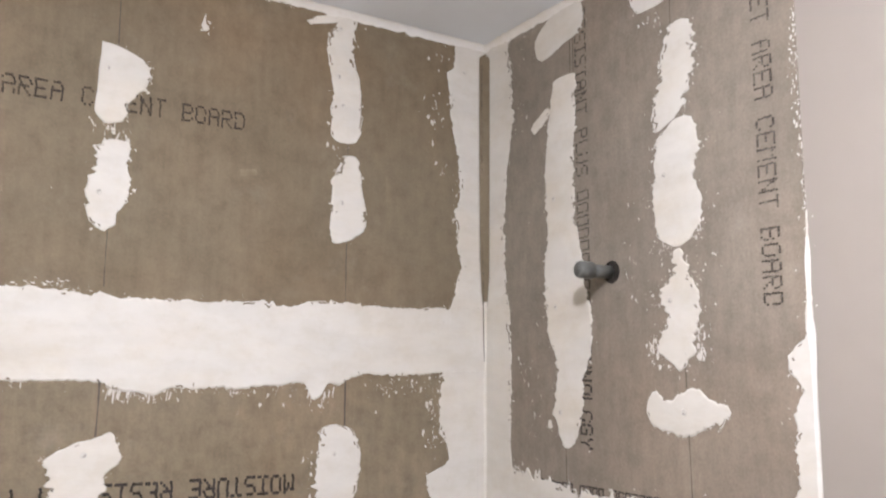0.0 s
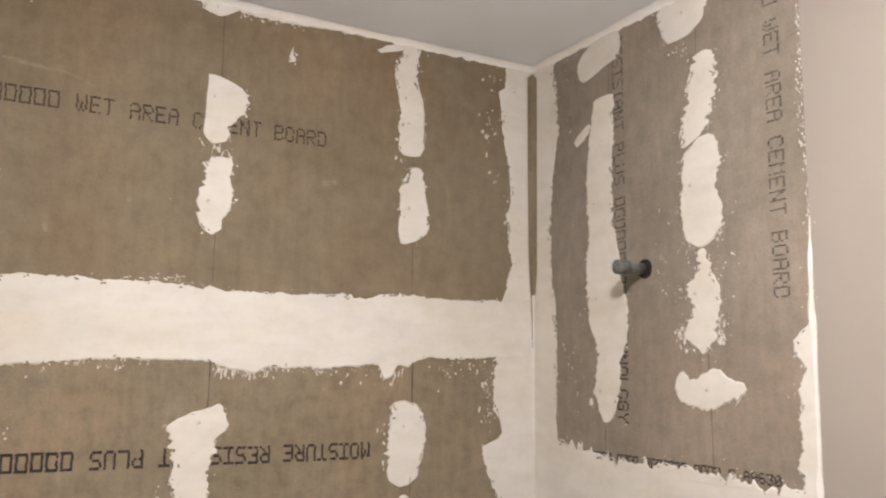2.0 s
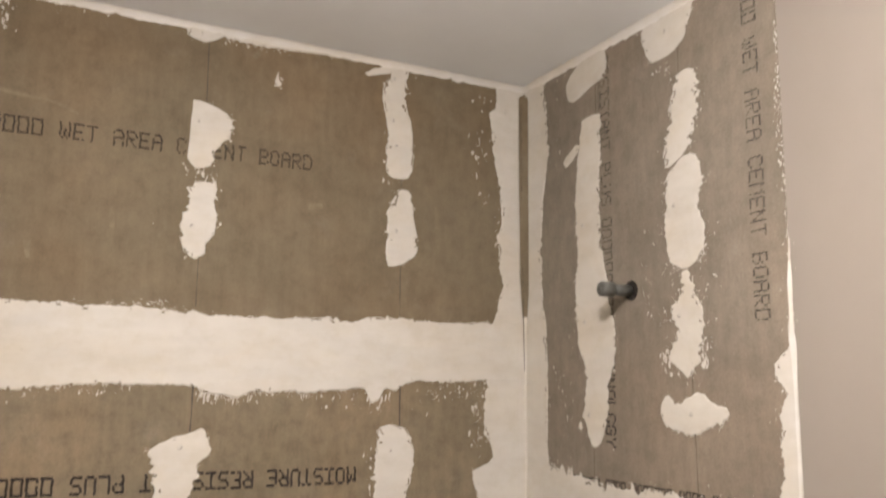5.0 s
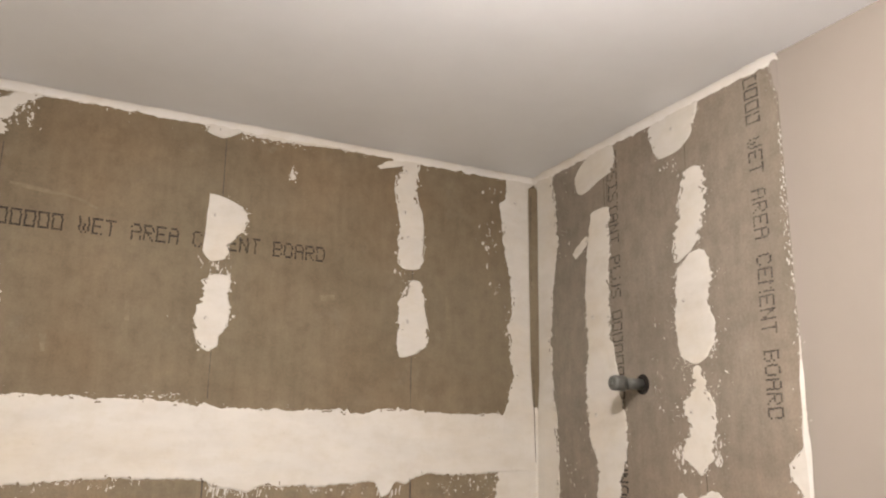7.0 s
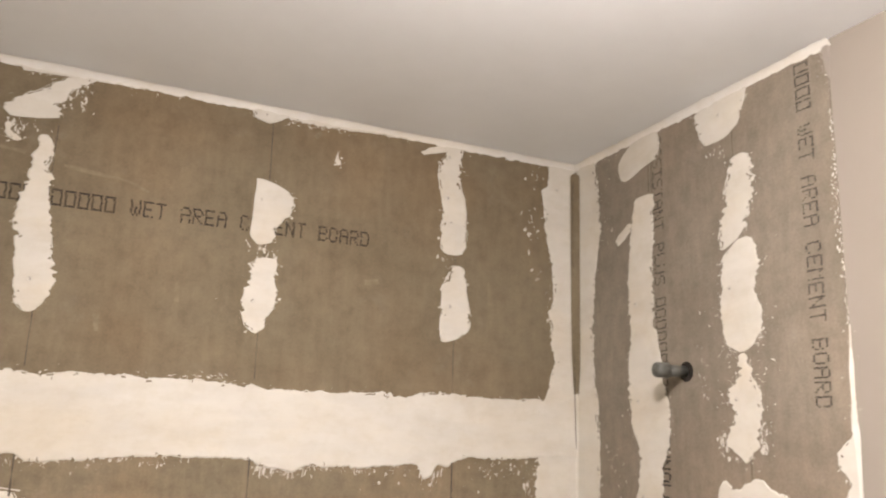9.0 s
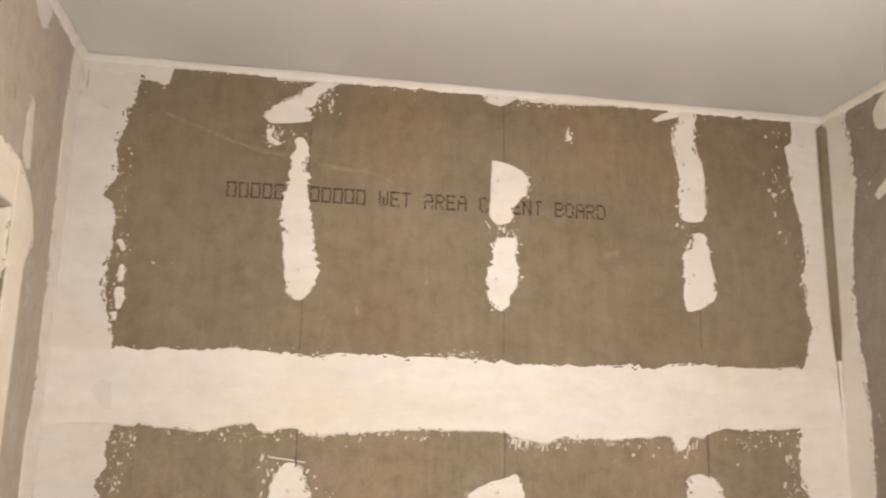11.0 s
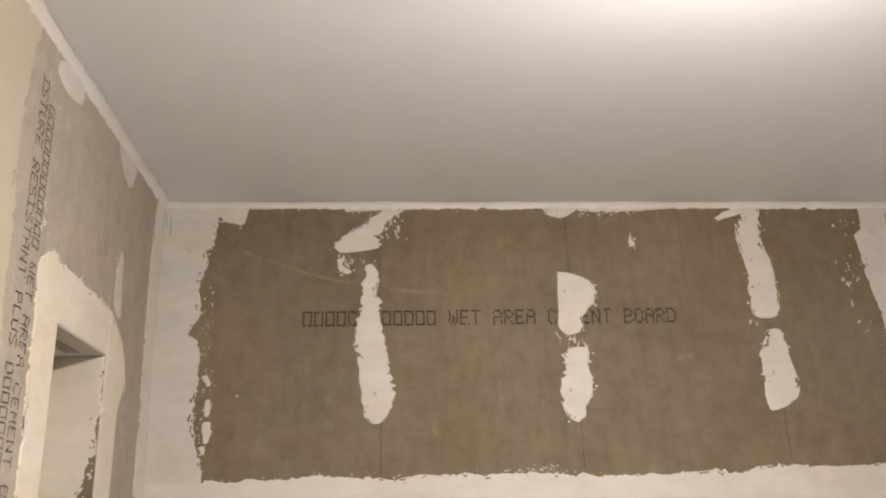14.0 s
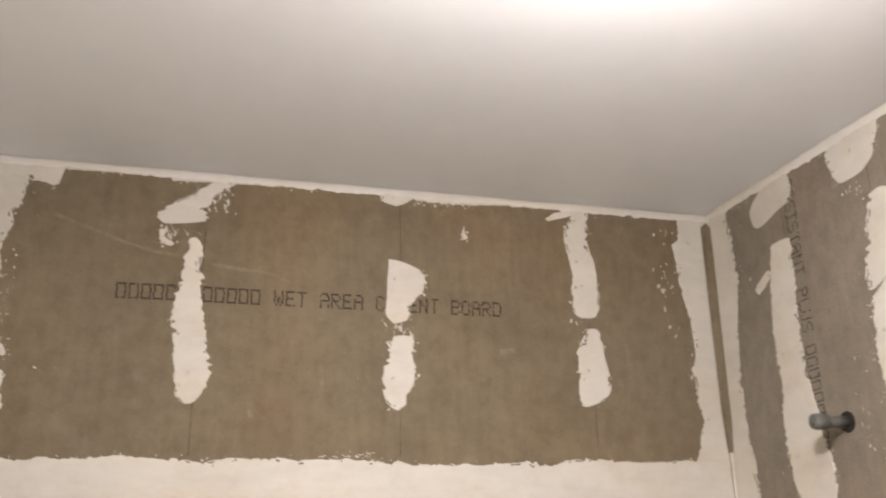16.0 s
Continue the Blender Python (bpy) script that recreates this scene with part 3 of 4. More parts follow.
specks("back", B, 6, [(0.358, 2.313, 0.016, 0.020, 60, 0.005), (0.385, 2.318, 0.03, 0.012, 24, 0.003), (0.455, 2.385, 0.025, 0.03, 70, 0.004), (0.805, 2.150, 0.04, 0.012, 44, 0.005), (0.952, 2.352, 0.006, 0.006, 10, 0.003), (1.40, 2.27, 0.022, 0.04, 40, 0.006), (1.42, 2.17, 0.02, 0.02, 20, 0.005), (1.41, 2.40, 0.03, 0.02, 14, 0.004), (1.45, 2.10, 0.01, 0.06, 26, 0.004), (0.100, 2.17, 0.006, 0.09, 50, 0.0022),
                     (0.112, 2.02, 0.006, 0.08, 30, 0.003), (0.80, 2.425, 0.03, 0.008, 20, 0.004), (1.2, 2.18, 0.02, 0.008, 16, 0.004), (0.70, 2.15, 0.6, 0.25, 6, 0.0015), (0.17, 2.04, 0.02, 0.02, 6, 0.004), (1.49, 2.41, 0.02, 0.01, 16, 0.003), (1.45, 1.93, 0.01, 0.03, 10, 0.004)])
smear("back", [(2.322, 0.347, 0.355), (2.306, 0.349, 0.356), (2.297, 0.352, 0.374), (2.290, 0.362, 0.374)], B, rag=0.003, crumbs=14)
for pts, width in (([(0.950, 2.374), (0.946, 2.360), (0.944, 2.348)], 0.0032), ([(0.944, 2.347), (0.951, 2.345), (0.958, 2.352)], 0.0045), ([(0.953, 2.362), (0.962, 2.360)], 0.0022), ([(0.946, 2.352), (0.954, 2.354)], 0.0040)):
    stroke("back", pts, width, COMPOUND_THIN, back_upper, "compound_dab", w=0.0007, shake=0.0008)
# the print of a thumb of compound beneath the ceiling
smear("back", [(2.368, 0.948, 0.950), (2.356, 0.944, 0.949), (2.350, 0.943, 0.958), (2.345, 0.948, 0.954)], B, rag=0.004, crumbs=10, mat=COMPOUND_THIN)
smear("back", [(1.408, 1.000, 1.006), (1.398, 0.998, 1.012), (1.391, 1.003, 1.009)], B, crumbs=3)
smear("back", [(1.415, 1.275, 1.284), (1.390, 1.272, 1.280), (1.36, 1.268, 1.270), (1.325, 1.262, 1.265)], B, mat=COMPOUND_THIN, rag=0.003)
# band up the inner corner, stopped short of a bare strip in its upper part
left_of = [(2.44, 1.452), (2.428, 1.449), (2.380, 1.448), (2.369, 1.429), (2.331, 1.437), (2.282, 1.438), (2.208, 1.456), (2.16, 1.462), (2.113, 1.461), (2.09, 1.448), (2.022, 1.458), (1.983, 1.466), (1.945, 1.454), (1.902, 1.442), (1.775, 1.424), (1.738, 1.418), (1.667, 1.42), (1.643, 1.437), (1.619, 1.441), (1.608, 1.43), (1.595, 1.394), (1.577, 1.391), (1.547, 1.401), (1.511, 1.417), (1.487, 1.432), (1.378, 1.44), (1.258, 1.448), (1.232, 1.462), (1.161, 1.454), (0.90, 1.45)]
right_of = [(2.44, 1.523), (2.424, 1.523), (2.418, 1.508), (2.2, 1.508), (2.0, 1.510), (1.93, 1.514), (1.87, 1.523), (0.90, 1.523)]
smear("back", [(v, float(np.interp(-v, [-p[0] for p in left_of], [p[1] for p in left_of])), float(np.interp(-v, [-p[0] for p in right_of], [p[1] for p in right_of]))) for v in sorted({p[0] for p in left_of} | {p[0] for p in right_of})], B, "corner_band", "vertical band of compound along the inner corner", rag=0.0014, teeth=0.004, crumbs=60, thick=0.0014, sealed=(1,))
# band up the other corner, its duller compound standing in for dimmer light
right_edge = [(2.44, 0.11), (2.398, 0.108), (2.366, 0.105), (2.343, 0.103), (2.336, 0.088), (2.313, 0.094), (2.284, 0.083), (2.261, 0.078), (2.227, 0.084), (2.193, 0.078), (2.169, 0.062), (2.158, 0.082), (2.106, 0.088), (2.074, 0.086), (2.021, 0.079), (1.97, 0.087), (1.939, 0.098), (1.894, 0.104), (1.755, 0.118), (1.716, 0.108), (1.688, 0.113), (1.669, 0.098), (1.641, 0.11), (0.9, 0.11)]
smear("back", [(v, 0.0, u) for v, u in right_edge], B, "corner_band", "wide vertical band of compound in the corner", mat=COMPOUND_THIN, rag=0.0018, teeth=0.004, crumbs=120, reach=0.010, soft=0.006, sealed=(0,))
for rows in ([(2.09, 0.093, 0.104), (2.075, 0.10, 0.111), (2.07, 0.104, 0.109)], [(2.045, 0.104, 0.111), (2.03, 0.10, 0.113), (2.013, 0.102, 0.110)], [(2.004, 0.098, 0.114), (1.985, 0.10, 0.115), (1.964, 0.103, 0.112)], [(1.96, 0.096, 0.106), (1.944, 0.099, 0.105)]):
    smear("back", rows, B, rag=0.003, crumbs=8)
# along the ceiling
ceil = [(0.001, 2.397), (0.160, 2.398), (0.165, 2.428), (0.356, 2.429), (0.361, 2.422), (0.479, 2.426), (0.607, 2.431), (0.761, 2.433), (0.856, 2.421), (0.977, 2.423), (1.039, 2.428), (1.107, 2.428), (1.112, 2.433), (1.214, 2.433), (1.441, 2.432), (1.523, 2.429)]
smear("back", [(u, v, H - 0.0005) for u, v in ceil], B, "ceiling_band", "thin strip of compound under the ceiling", flat=True, rag=0.0020, teeth=0.006, bites=1.0, crumbs=170, reach=0.004, soft=0.004, sealed=(1,))

specks("back", B, 14, [(0.62, 2.427, 0.5, 0.004, 60, 0.004), (0.55, 2.430, 0.10, 0.003, 30, 0.005), (0.93, 2.424, 0.16, 0.005, 90, 0.005), (1.08, 2.430, 0.08, 0.003, 40, 0.005), (1.33, 2.430, 0.14, 0.004, 60, 0.004), (0.20, 2.424, 0.12, 0.006, 30, 0.004)], "bare flecks of board showing through", CEMENT_GREY, 0.35)

# ---- compound on the side wall with the pipe ----
R = wall_right
smear("right", [(2.436, 0.24, 0.289), (2.43, 0.208, 0.291), (2.411, 0.175, 0.297), (2.392, 0.160, 0.300), (2.373, 0.163, 0.280), (2.362, 0.168, 0.235), (2.352, 0.178, 0.205)], R, mat=COMPOUND_THIN, rag=0.0015, label="oval thin patch of compound near the ceiling")
smear("right", [(2.437, 0.434, 0.54), (2.43, 0.419, 0.535), (2.419, 0.402, 0.532), (2.402, 0.405, 0.527), (2.374, 0.413, 0.516), (2.352, 0.425, 0.483)], R, mat=COMPOUND_THIN, crumbs=30)
smear("right", [(2.306, 0.217, 0.273), (2.295, 0.211, 0.277), (2.221, 0.197, 0.273), (2.181, 0.193, 0.27), (2.143, 0.189, 0.269), (2.085, 0.191, 0.268), (2.028, 0.195, 0.27), (1.984, 0.188, 0.282), (1.918, 0.183, 0.296), (1.885, 0.19, 0.302), (1.846, 0.193, 0.308), (1.808, 0.213, 0.3), (1.765, 0.216, 0.278), (1.714, 0.206, 0.283), (1.68, 0.214, 0.268), (1.654, 0.23, 0.250)], R, crumbs=46, label="long vertical strip of joint compound")
smear("right", [(2.258, 0.190, 0.205), (2.246, 0.170, 0.205), (2.235, 0.152, 0.196), (2.224, 0.154, 0.174), (2.218, 0.155, 0.161)], R, crumbs=4, rag=0.002)
smear("right", [(2.313, 0.498, 0.525), (2.305, 0.486, 0.534), (2.294, 0.483, 0.537), (2.27, 0.478, 0.541), (2.223, 0.468, 0.539), (2.18, 0.456, 0.518), (2.161, 0.454, 0.498), (2.148, 0.454, 0.471)], R, crumbs=20)
smear("right", [(2.160, 0.495, 0.530), (2.141, 0.464, 0.536), (2.107, 0.458, 0.543), (2.061, 0.453, 0.54), (2.023, 0.451, 0.546), (1.997, 0.454, 0.542), (1.978, 0.462, 0.528), (1.965, 0.485, 0.510)], R, crumbs=46, reach=0.012, rag=0.0035)
smear("right", [(1.962, 0.494, 0.505), (1.936, 0.485, 0.518), (1.907, 0.466, 0.529), (1.885, 0.462, 0.534), (1.866, 0.475, 0.534), (1.839, 0.461, 0.533), (1.811, 0.454, 0.527), (1.796, 0.474, 0.508), (1.782, 0.491, 0.495)], R, crumbs=110, reach=0.013, rag=0.005)
cloud_top = [(0.425, 1.728), (0.428, 1.742), (0.436, 1.753), (0.446, 1.754), (0.459, 1.742), (0.481, 1.742), (0.489, 1.75), (0.515, 1.757), (0.532, 1.756), (0.543, 1.743), (0.575, 1.738), (0.582, 1.726)]
cloud_low = [(0.425, 1.718), (0.441, 1.7), (0.475, 1.69), (0.5, 1.691), (0.529, 1.696), (0.564, 1.709), (0.582, 1.724)]
smear("right", [(u, float(np.interp(u, *zip(*cloud_low))), v) for u, v in cloud_top], R, flat=True, crumbs=16, soft=0.005, label="cloud-shaped patch of joint compound")
smear("right", [(1.700, 0.192, 0.198), (1.690, 0.190, 0.201), (1.684, 0.194, 0.199)], R, crumbs=2)
smear("right", [(1.365, 0.221, 0.23), (1.338, 0.211, 0.249), (1.324, 0.205, 0.252), (1.307, 0.19, 0.256), (1.293, 0.178, 0.255), (1.263, 0.191, 0.252), (1.208, 0.205, 0.25), (1.14, 0.21, 0.24)], R, mat=COMPOUND_THIN)
smear("right", [(1.456, 0.475, 0.502), (1.436, 0.456, 0.527), (1.423, 0.445, 0.552), (1.384, 0.435, 0.563), (1.327, 0.434, 0.556), (1.27, 0.44, 0.553), (1.15, 0.45, 0.54)], R, mat=COMPOUND_THIN, crumbs=24)
smear("right", [(1.48, 0.605, 0.711), (1.471, 0.60, 0.711), (1.449, 0.582, 0.711), (1.421, 0.571, 0.711), (1.399, 0.572, 0.711), (1.384, 0.596, 0.711), (1.376, 0.635, 0.711), (1.362, 0.665, 0.711), (1.348, 0.690, 0.711), (1.330, 0.703, 0.711), (1.318, 0.708, 0.711)], R, mat=COMPOUND_THIN, rag=0.006, teeth=0.014, bites=1.1, crumbs=50, sealed=(1,))
up_edge = [(0.0, 1.611), (0.086, 1.611), (0.134, 1.611), (0.150, 1.599), (0.231, 1.594), (0.316, 1.587), (0.394, 1.591), (0.451, 1.595), (0.485, 1.586), (0.53, 1.585), (0.59, 1.58), (0.635, 1.578), (0.704, 1.581)]
low_edge = [(0.0, 1.456), (0.071, 1.456), (0.161, 1.462), (0.218, 1.459), (0.287, 1.474), (0.352, 1.469), (0.412, 1.471), (0.521, 1.462), (0.582, 1.467), (0.704, 1.470)]
uu = sorted({p[0] for p in up_edge} | {p[0] for p in low_edge})
smear("right", [(u, float(np.interp(u, *zip(*low_edge))), float(np.interp(u, *zip(*up_edge)))) for u in uu], R, "joint_band", "horizontal band of compound over the board joint", flat=True, rag=0.0030, teeth=0.017, crumbs=110, reach=0.008)
for k, (u, top, low) in enumerate([(0.158, 1.47, 1.425), (0.205, 1.47, 1.402), (0.192, 1.47, 1.412), (0.50, 1.47, 1.445), (0.61, 1.47, 1.45)]):
    smear("right", [(top, u - 0.006, u + 0.006), ((top + low) / 2, u - 0.005 - 0.004, u + 0.001), (low, u - 0.014, u - 0.011)], R, rag=0.002, crumbs=8)
band = [(2.44, 0.082), (2.40, 0.083), (2.379, 0.090), (2.313, 0.092), (2.273, 0.097), (2.225, 0.084), (2.165, 0.071), (2.067, 0.064), (1.946, 0.068), (1.898, 0.079), (1.80, 0.084), (1.634, 0.081), (1.611, 0.086), (1.45, 0.071), (1.387, 0.08), (1.314, 0.071), (1.244, 0.074), (1.178, 0.093), (0.9, 0.08)]
smear("right", [(v, float(np.interp(v, (1.86, 1.97, 2.41, 2.425), (0.0005, 0.013, 0.015, 0.001))), u) for v, u in sorted(band + [(1.86, 0.082), (1.97, 0.067), (2.41, 0.083), (2.425, 0.082)])], R, "corner_band", "vertical band of compound along the inner corner", rag=0.0016, teeth=0.004, crumbs=70, sealed=(0,))
border = [(2.44, 0.698, 0.717), (2.425, 0.694, 0.717), (2.408, 0.704, 0.717), (2.375, 0.7115, 0.7165), (2.25, 0.7135, 0.7165), (2.04, 0.7125, 0.716), (1.985, 0.7125, 0.7150), (1.90, 0.7085, 0.7155), (1.83, 0.703, 0.7160), (1.812, 0.688, 0.7160), (1.798, 0.674, 0.7160), (1.78, 0.676, 0.7160), (1.764, 0.690, 0.7160), (1.750, 0.694, 0.7155), (1.725, 0.681, 0.7155), (1.60, 0.680, 0.7155), (1.36, 0.688, 0.7155), (0.9, 0.69, 0.7155)]
for rows, paste, done, loose in ((border[:4], WALL_PAINT, (1,), 40), (border[6:9], COMPOUND, (), 16), (border[8:], COMPOUND, (1,), 70)):
    smear("right", rows, R, mat=paste, name="edge_band", label="narrow strip of compound where board meets paint", rag=0.0034, teeth=0.009, bites=0.85, crumbs=loose, reach=0.004, sealed=done)
stroke("right", [(0.7135, 1.95), (0.7125, 1.80), (0.7110, 1.60), (0.7120, 1.40), (0.7115, 1.0)], 0.0085, COMPOUND_BRIGHTENED, R, "caulk_bead", "narrow white bead along the painted edge", w=0.0024, shake=0.0012)
smear("right", [(0.001, 2.428, 2.4395), (0.10, 2.431, 2.4395), (0.30, 2.431, 2.4395), (0.54, 2.433, 2.4395), (0.66, 2.431, 2.4395), (0.71, 2.430, 2.4395)], R, "ceiling_band", "thin strip of compound under the ceiling", flat=True, rag=0.0018, teeth=0.006, bites=0.9, crumbs=70, reach=0.004, sealed=(1,))
specks("right", R, 8, [(0.12, 2.30, 0.02, 0.1, 20, 0.004), (0.15, 1.75, 0.03, 0.1, 40, 0.003), (0.11, 1.79, 0.01, 0.03, 14, 0.004), (0.47, 1.968, 0.03, 0.012, 40, 0.0045), (0.535, 1.99, 0.012, 0.03, 40, 0.004), (0.445, 1.815, 0.016, 0.024, 60, 0.0055), (0.535, 1.82, 0.012, 0.028, 60, 0.005), (0.45, 2.33, 0.03, 0.01, 22, 0.004), (0.7105, 2.20, 0.004, 0.26, 210, 0.0026), (0.705, 2.17, 0.007, 0.08, 60, 0.0028), (0.712, 2.02, 0.002, 0.14, 80, 0.0026),
                      (0.40, 1.95, 0.012, 0.08, 30, 0.003), (0.3, 1.45, 0.25, 0.012, 80, 0.006), (0.58, 1.40, 0.02, 0.05, 20, 0.004), (0.10, 1.30, 0.02, 0.1, 30, 0.005), (0.52, 2.17, 0.015, 0.02, 24, 0.004), (0.38, 2.0, 0.3, 0.3, 8, 0.0015)], "small splashes of dried compound")

# ---- compound on the wall with the niche ----
L = wall_left
arch = [(0.164, 2.034, 2.05), (0.180, 2.03, 2.085), (0.199, 1.99, 2.111), (0.205, 1.30, 2.118), (0.253, 1.30, 2.142), (0.277, 1.30, 2.150)]
smear("left", [(u, lo, hi) for u, lo, hi in arch], L, "niche_surround", "skimmed compound around the recess, tinted as warm-lit", mat=COMPOUND_WARM_LIT, flat=True, rag=0.002, teeth=0.003, crumbs=14, soft=0.004, sealed=())
smear("left", [(0.277, 2.077, 2.150), (0.342, 2.077, 2.156), (0.432, 2.077, 2.158), (0.499, 2.077, 2.160), (0.515, 2.07, 2.168), (0.532, 2.077, 2.168), (0.57, 2.10, 2.146), (0.577, 2.12, 2.135)], L, "niche_surround", mat=COMPOUND_WARM_LIT, flat=True, rag=0.002, teeth=0.003, crumbs=20, soft=0.004, sealed=(0,))
smear("left", [(2.10, 0.491, 0.574), (2.057, 0.491, 0.570), (1.994, 0.491, 0.569), (1.842, 0.491, 0.562), (1.60, 0.491, 0.563), (1.25, 0.491, 0.56)], L, "niche_surround", mat=COMPOUND_WARM_LIT, rag=0.002, crumbs=24, sealed=(0,))
smear("left", [(2.258, 0.242, 0.258), (2.245, 0.236, 0.268), (2.20, 0.231, 0.266), (2.145, 0.222, 0.264)], L, rag=0.0012, crumbs=3, mat=COMPOUND_THIN, label="finger-shaped streak of compound")
smear("left", [(2.430, 0.49, 0.570), (2.418, 0.487, 0.586), (2.405, 0.490, 0.592), (2.396, 0.502, 0.585), (2.390, 0.525, 0.570)], L, mat=COMPOUND_THIN, crumbs=16, rag=0.0015)
smear("left", [(2.432, 0.205, 0.312), (2.415, 0.207, 0.306), (2.398, 0.213, 0.290), (2.383, 0.225, 0.272), (2.376, 0.237, 0.260)], L, mat=COMPOUND_THIN, crumbs=10, rag=0.0015)
smear("left", [(2.44, 0.0, 0.05), (2.392, 0.0, 0.064), (2.286, 0.0, 0.072), (2.126, 0.0, 0.069), (2.024, 0.0, 0.066), (1.94, 0.0, 0.064), (1.80, 0.0, 0.062), (1.747, 0.0, 0.082), (0.9, 0.0, 0.08)], L, "corner_band", "vertical band of compound in the corner", rag=0.0012, teeth=0.002, crumbs=10, sealed=(0,))
smear("left", [(0.001, 2.428, 2.4395), (0.3, 2.43, 2.4395), (0.5, 2.426, 2.4395), (0.62, 2.43, 2.4395), (0.70, 2.422, 2.4395)], L, "ceiling_band", "thin strip of compound under the ceiling", flat=True, rag=0.0012, crumbs=14, reach=0.004, sealed=(1,))
smear("left", [(2.44, 0.655, 0.72), (2.36, 0.668, 0.72), (2.28, 0.672, 0.72), (2.08, 0.658, 0.72), (0.9, 0.66, 0.72)], L, "edge_band", "feathered paint edge over the board", rag=0.003, crumbs=10, mat=WARM_LIT_PAINT, thick=0.0010, sealed=(1,))
specks("left", L, 9, [(0.58, 2.19, 0.03, 0.02, 40, 0.004), (0.56, 2.0, 0.02, 0.15, 30, 0.003), (0.60, 2.33, 0.02, 0.05, 10, 0.003), (0.24, 2.395, 0.04, 0.02, 12, 0.003)], "small splashes of dried compound")
# inside of the recess: coated but for a ragged bare strip near its edge
smear("jamb", [(2.076, 0.0005, 0.097), (1.986, 0.0005, 0.097), (1.982, 0.004, 0.097), (1.928, 0.002, 0.097), (1.888, 0.003, 0.097), (1.874, 0.012, 0.097), (1.859, 0.017, 0.097), (1.790, 0.015, 0.097), (1.765, 0.024, 0.097), (1.741, 0.033, 0.097), (1.73, 0.028, 0.097), (1.722, 0.013, 0.097), (1.708, 0.014, 0.097), (1.698, 0.034, 0.097), (1.60, 0.036, 0.097), (1.30, 0.03, 0.097)], L, "niche_coat", "compound coat inside the recess", mat=COMPOUND_WARM_LIT, rag=0.003, teeth=0.007, bites=1.0, crumbs=110, reach=0.005, soft=0.004, sealed=(1,))

# fillet of compound where walls meet the ceiling
def cove(a, c, inward, size=0.012):
    a, c, n = Vector(a), Vector(c), Vector(inward)
    rng = np.random.default_rng(int(100 * (a.x + 2 * c.y + 7)))
    m = int((c - a).length / 0.01)
    verts, faces = [], []
    for i in range(m + 1):
        p = a.lerp(c, i / m)
        q = size * (1 + 0.10 * rng.normal() + 0.12 * math.sin(i * 0.19) * math.sin(i * 0.047))
        for x, z in ((0, -q), (q * 0.36, -q * 0.36), (q, 0)):
            verts.append(p + n * (x + 0.0003) + Vector((0, 0, z - 0.0003)))
    for i in range(m):
        for j in range(2):
            faces.append((3 * i + j, 3 * i + j + 1, 3 * i + j + 4, 3 * i + j + 3))
    return verts, faces


verts, faces = [], []
for a, c, n in (((0, 0, H), (W, 0, H), (0, -1, 0)), ((W, 0, H), (W, -0.72, H), (-1, 0, 0)), ((0, 0, H), (0, -ROOM, H), (1, 0, 0))):
    vs, fs = cove(a, c, n)
    faces += [tuple(len(verts) + k for k in f) for f in fs]
    verts += vs
tagged(link("trim", verts, faces, COMPOUND_BRIGHTENED, None, smooth=True), "rough compound fillet along the ceiling edge, lightened as lamp-lit", "trim", kind="structure")

# ---- pencil lines at the studs ----
for pts in ([(0.430, 2.33), (0.4305, 1.90)], [(0.812, 2.41), (0.8135, 2.28)], [(0.8135, 2.18), (0.815, 1.90)], [(1.219, 2.19), (1.221, 1.90)]):
    stroke("back", pts, 0.0016, PENCIL, back_upper, "pencil_line")
for pts in ([(0.434, 1.76), (0.435, 1.69)], [(0.818, 1.77), (0.817, 1.68)], [(0.816, 1.42), (0.816, 1.33)], [(1.224, 1.775), (1.224, 1.68)], [(1.223, 1.54), (1.222, 1.10)]):
    stroke("back", pts, 0.0024, PENCIL, back_lower, "pencil_line", w=0.0019)
for pts in ([(0.498, 2.36), (0.497, 2.30)], [(0.505, 1.80), (0.509, 1.59)], [(0.237, 1.66), (0.2375, 1.60)], [(0.262, 2.37), (0.262, 2.30)], [(0.270, 2.37), (0.270, 2.30)]):
    stroke("right", pts, 0.0016, PENCIL, right_upper, "pencil_line")
stroke("right", [(0.2375, 1.46), (0.236, 1.36)], 0.0016, PENCIL, right_lower, "pencil_line")
stroke("left", [(0.335, 2.245), (0.322, 2.222)], 0.002, PENCIL, left_board, "scuff_mark")
for pts, width in (([(0.16, 2.336), (0.22, 2.316), (0.29, 2.290), (0.345, 2.276), (0.385, 2.272)], 0.0060), ([(0.448, 2.258), (0.50, 2.252), (0.555, 2.247), (0.598, 2.229)], 0.0062),
                   ([(0.20, 2.322), (0.27, 2.298), (0.33, 2.280)], 0.003), ([(0.46, 2.257), (0.54, 2.250), (0.58, 2.238)], 0.003)):
    stroke("back", pts, width, DUST, back_upper, "scratch", w=0.0003 if width > 0.004 else 0.0005)
for pts in ([(0.90, 2.395), (0.912, 2.412)], [(1.02, 2.11), (1.05, 2.115)], [(0.66, 2.07), (0.664, 2.03)], [(1.10, 1.50), (1.11, 1.46)], [(0.53, 2.00), (0.534, 1.965)], [(1.30, 2.14), (1.304, 2.09)]):
    stroke("back", pts, 0.008, DUST, wall_back, "scratch", w=0.0003)
stroke("back", [(0.385, 1.712), (0.455, 1.702)], 0.003, COMPOUND, back_lower, "scratch", w=0.0003)

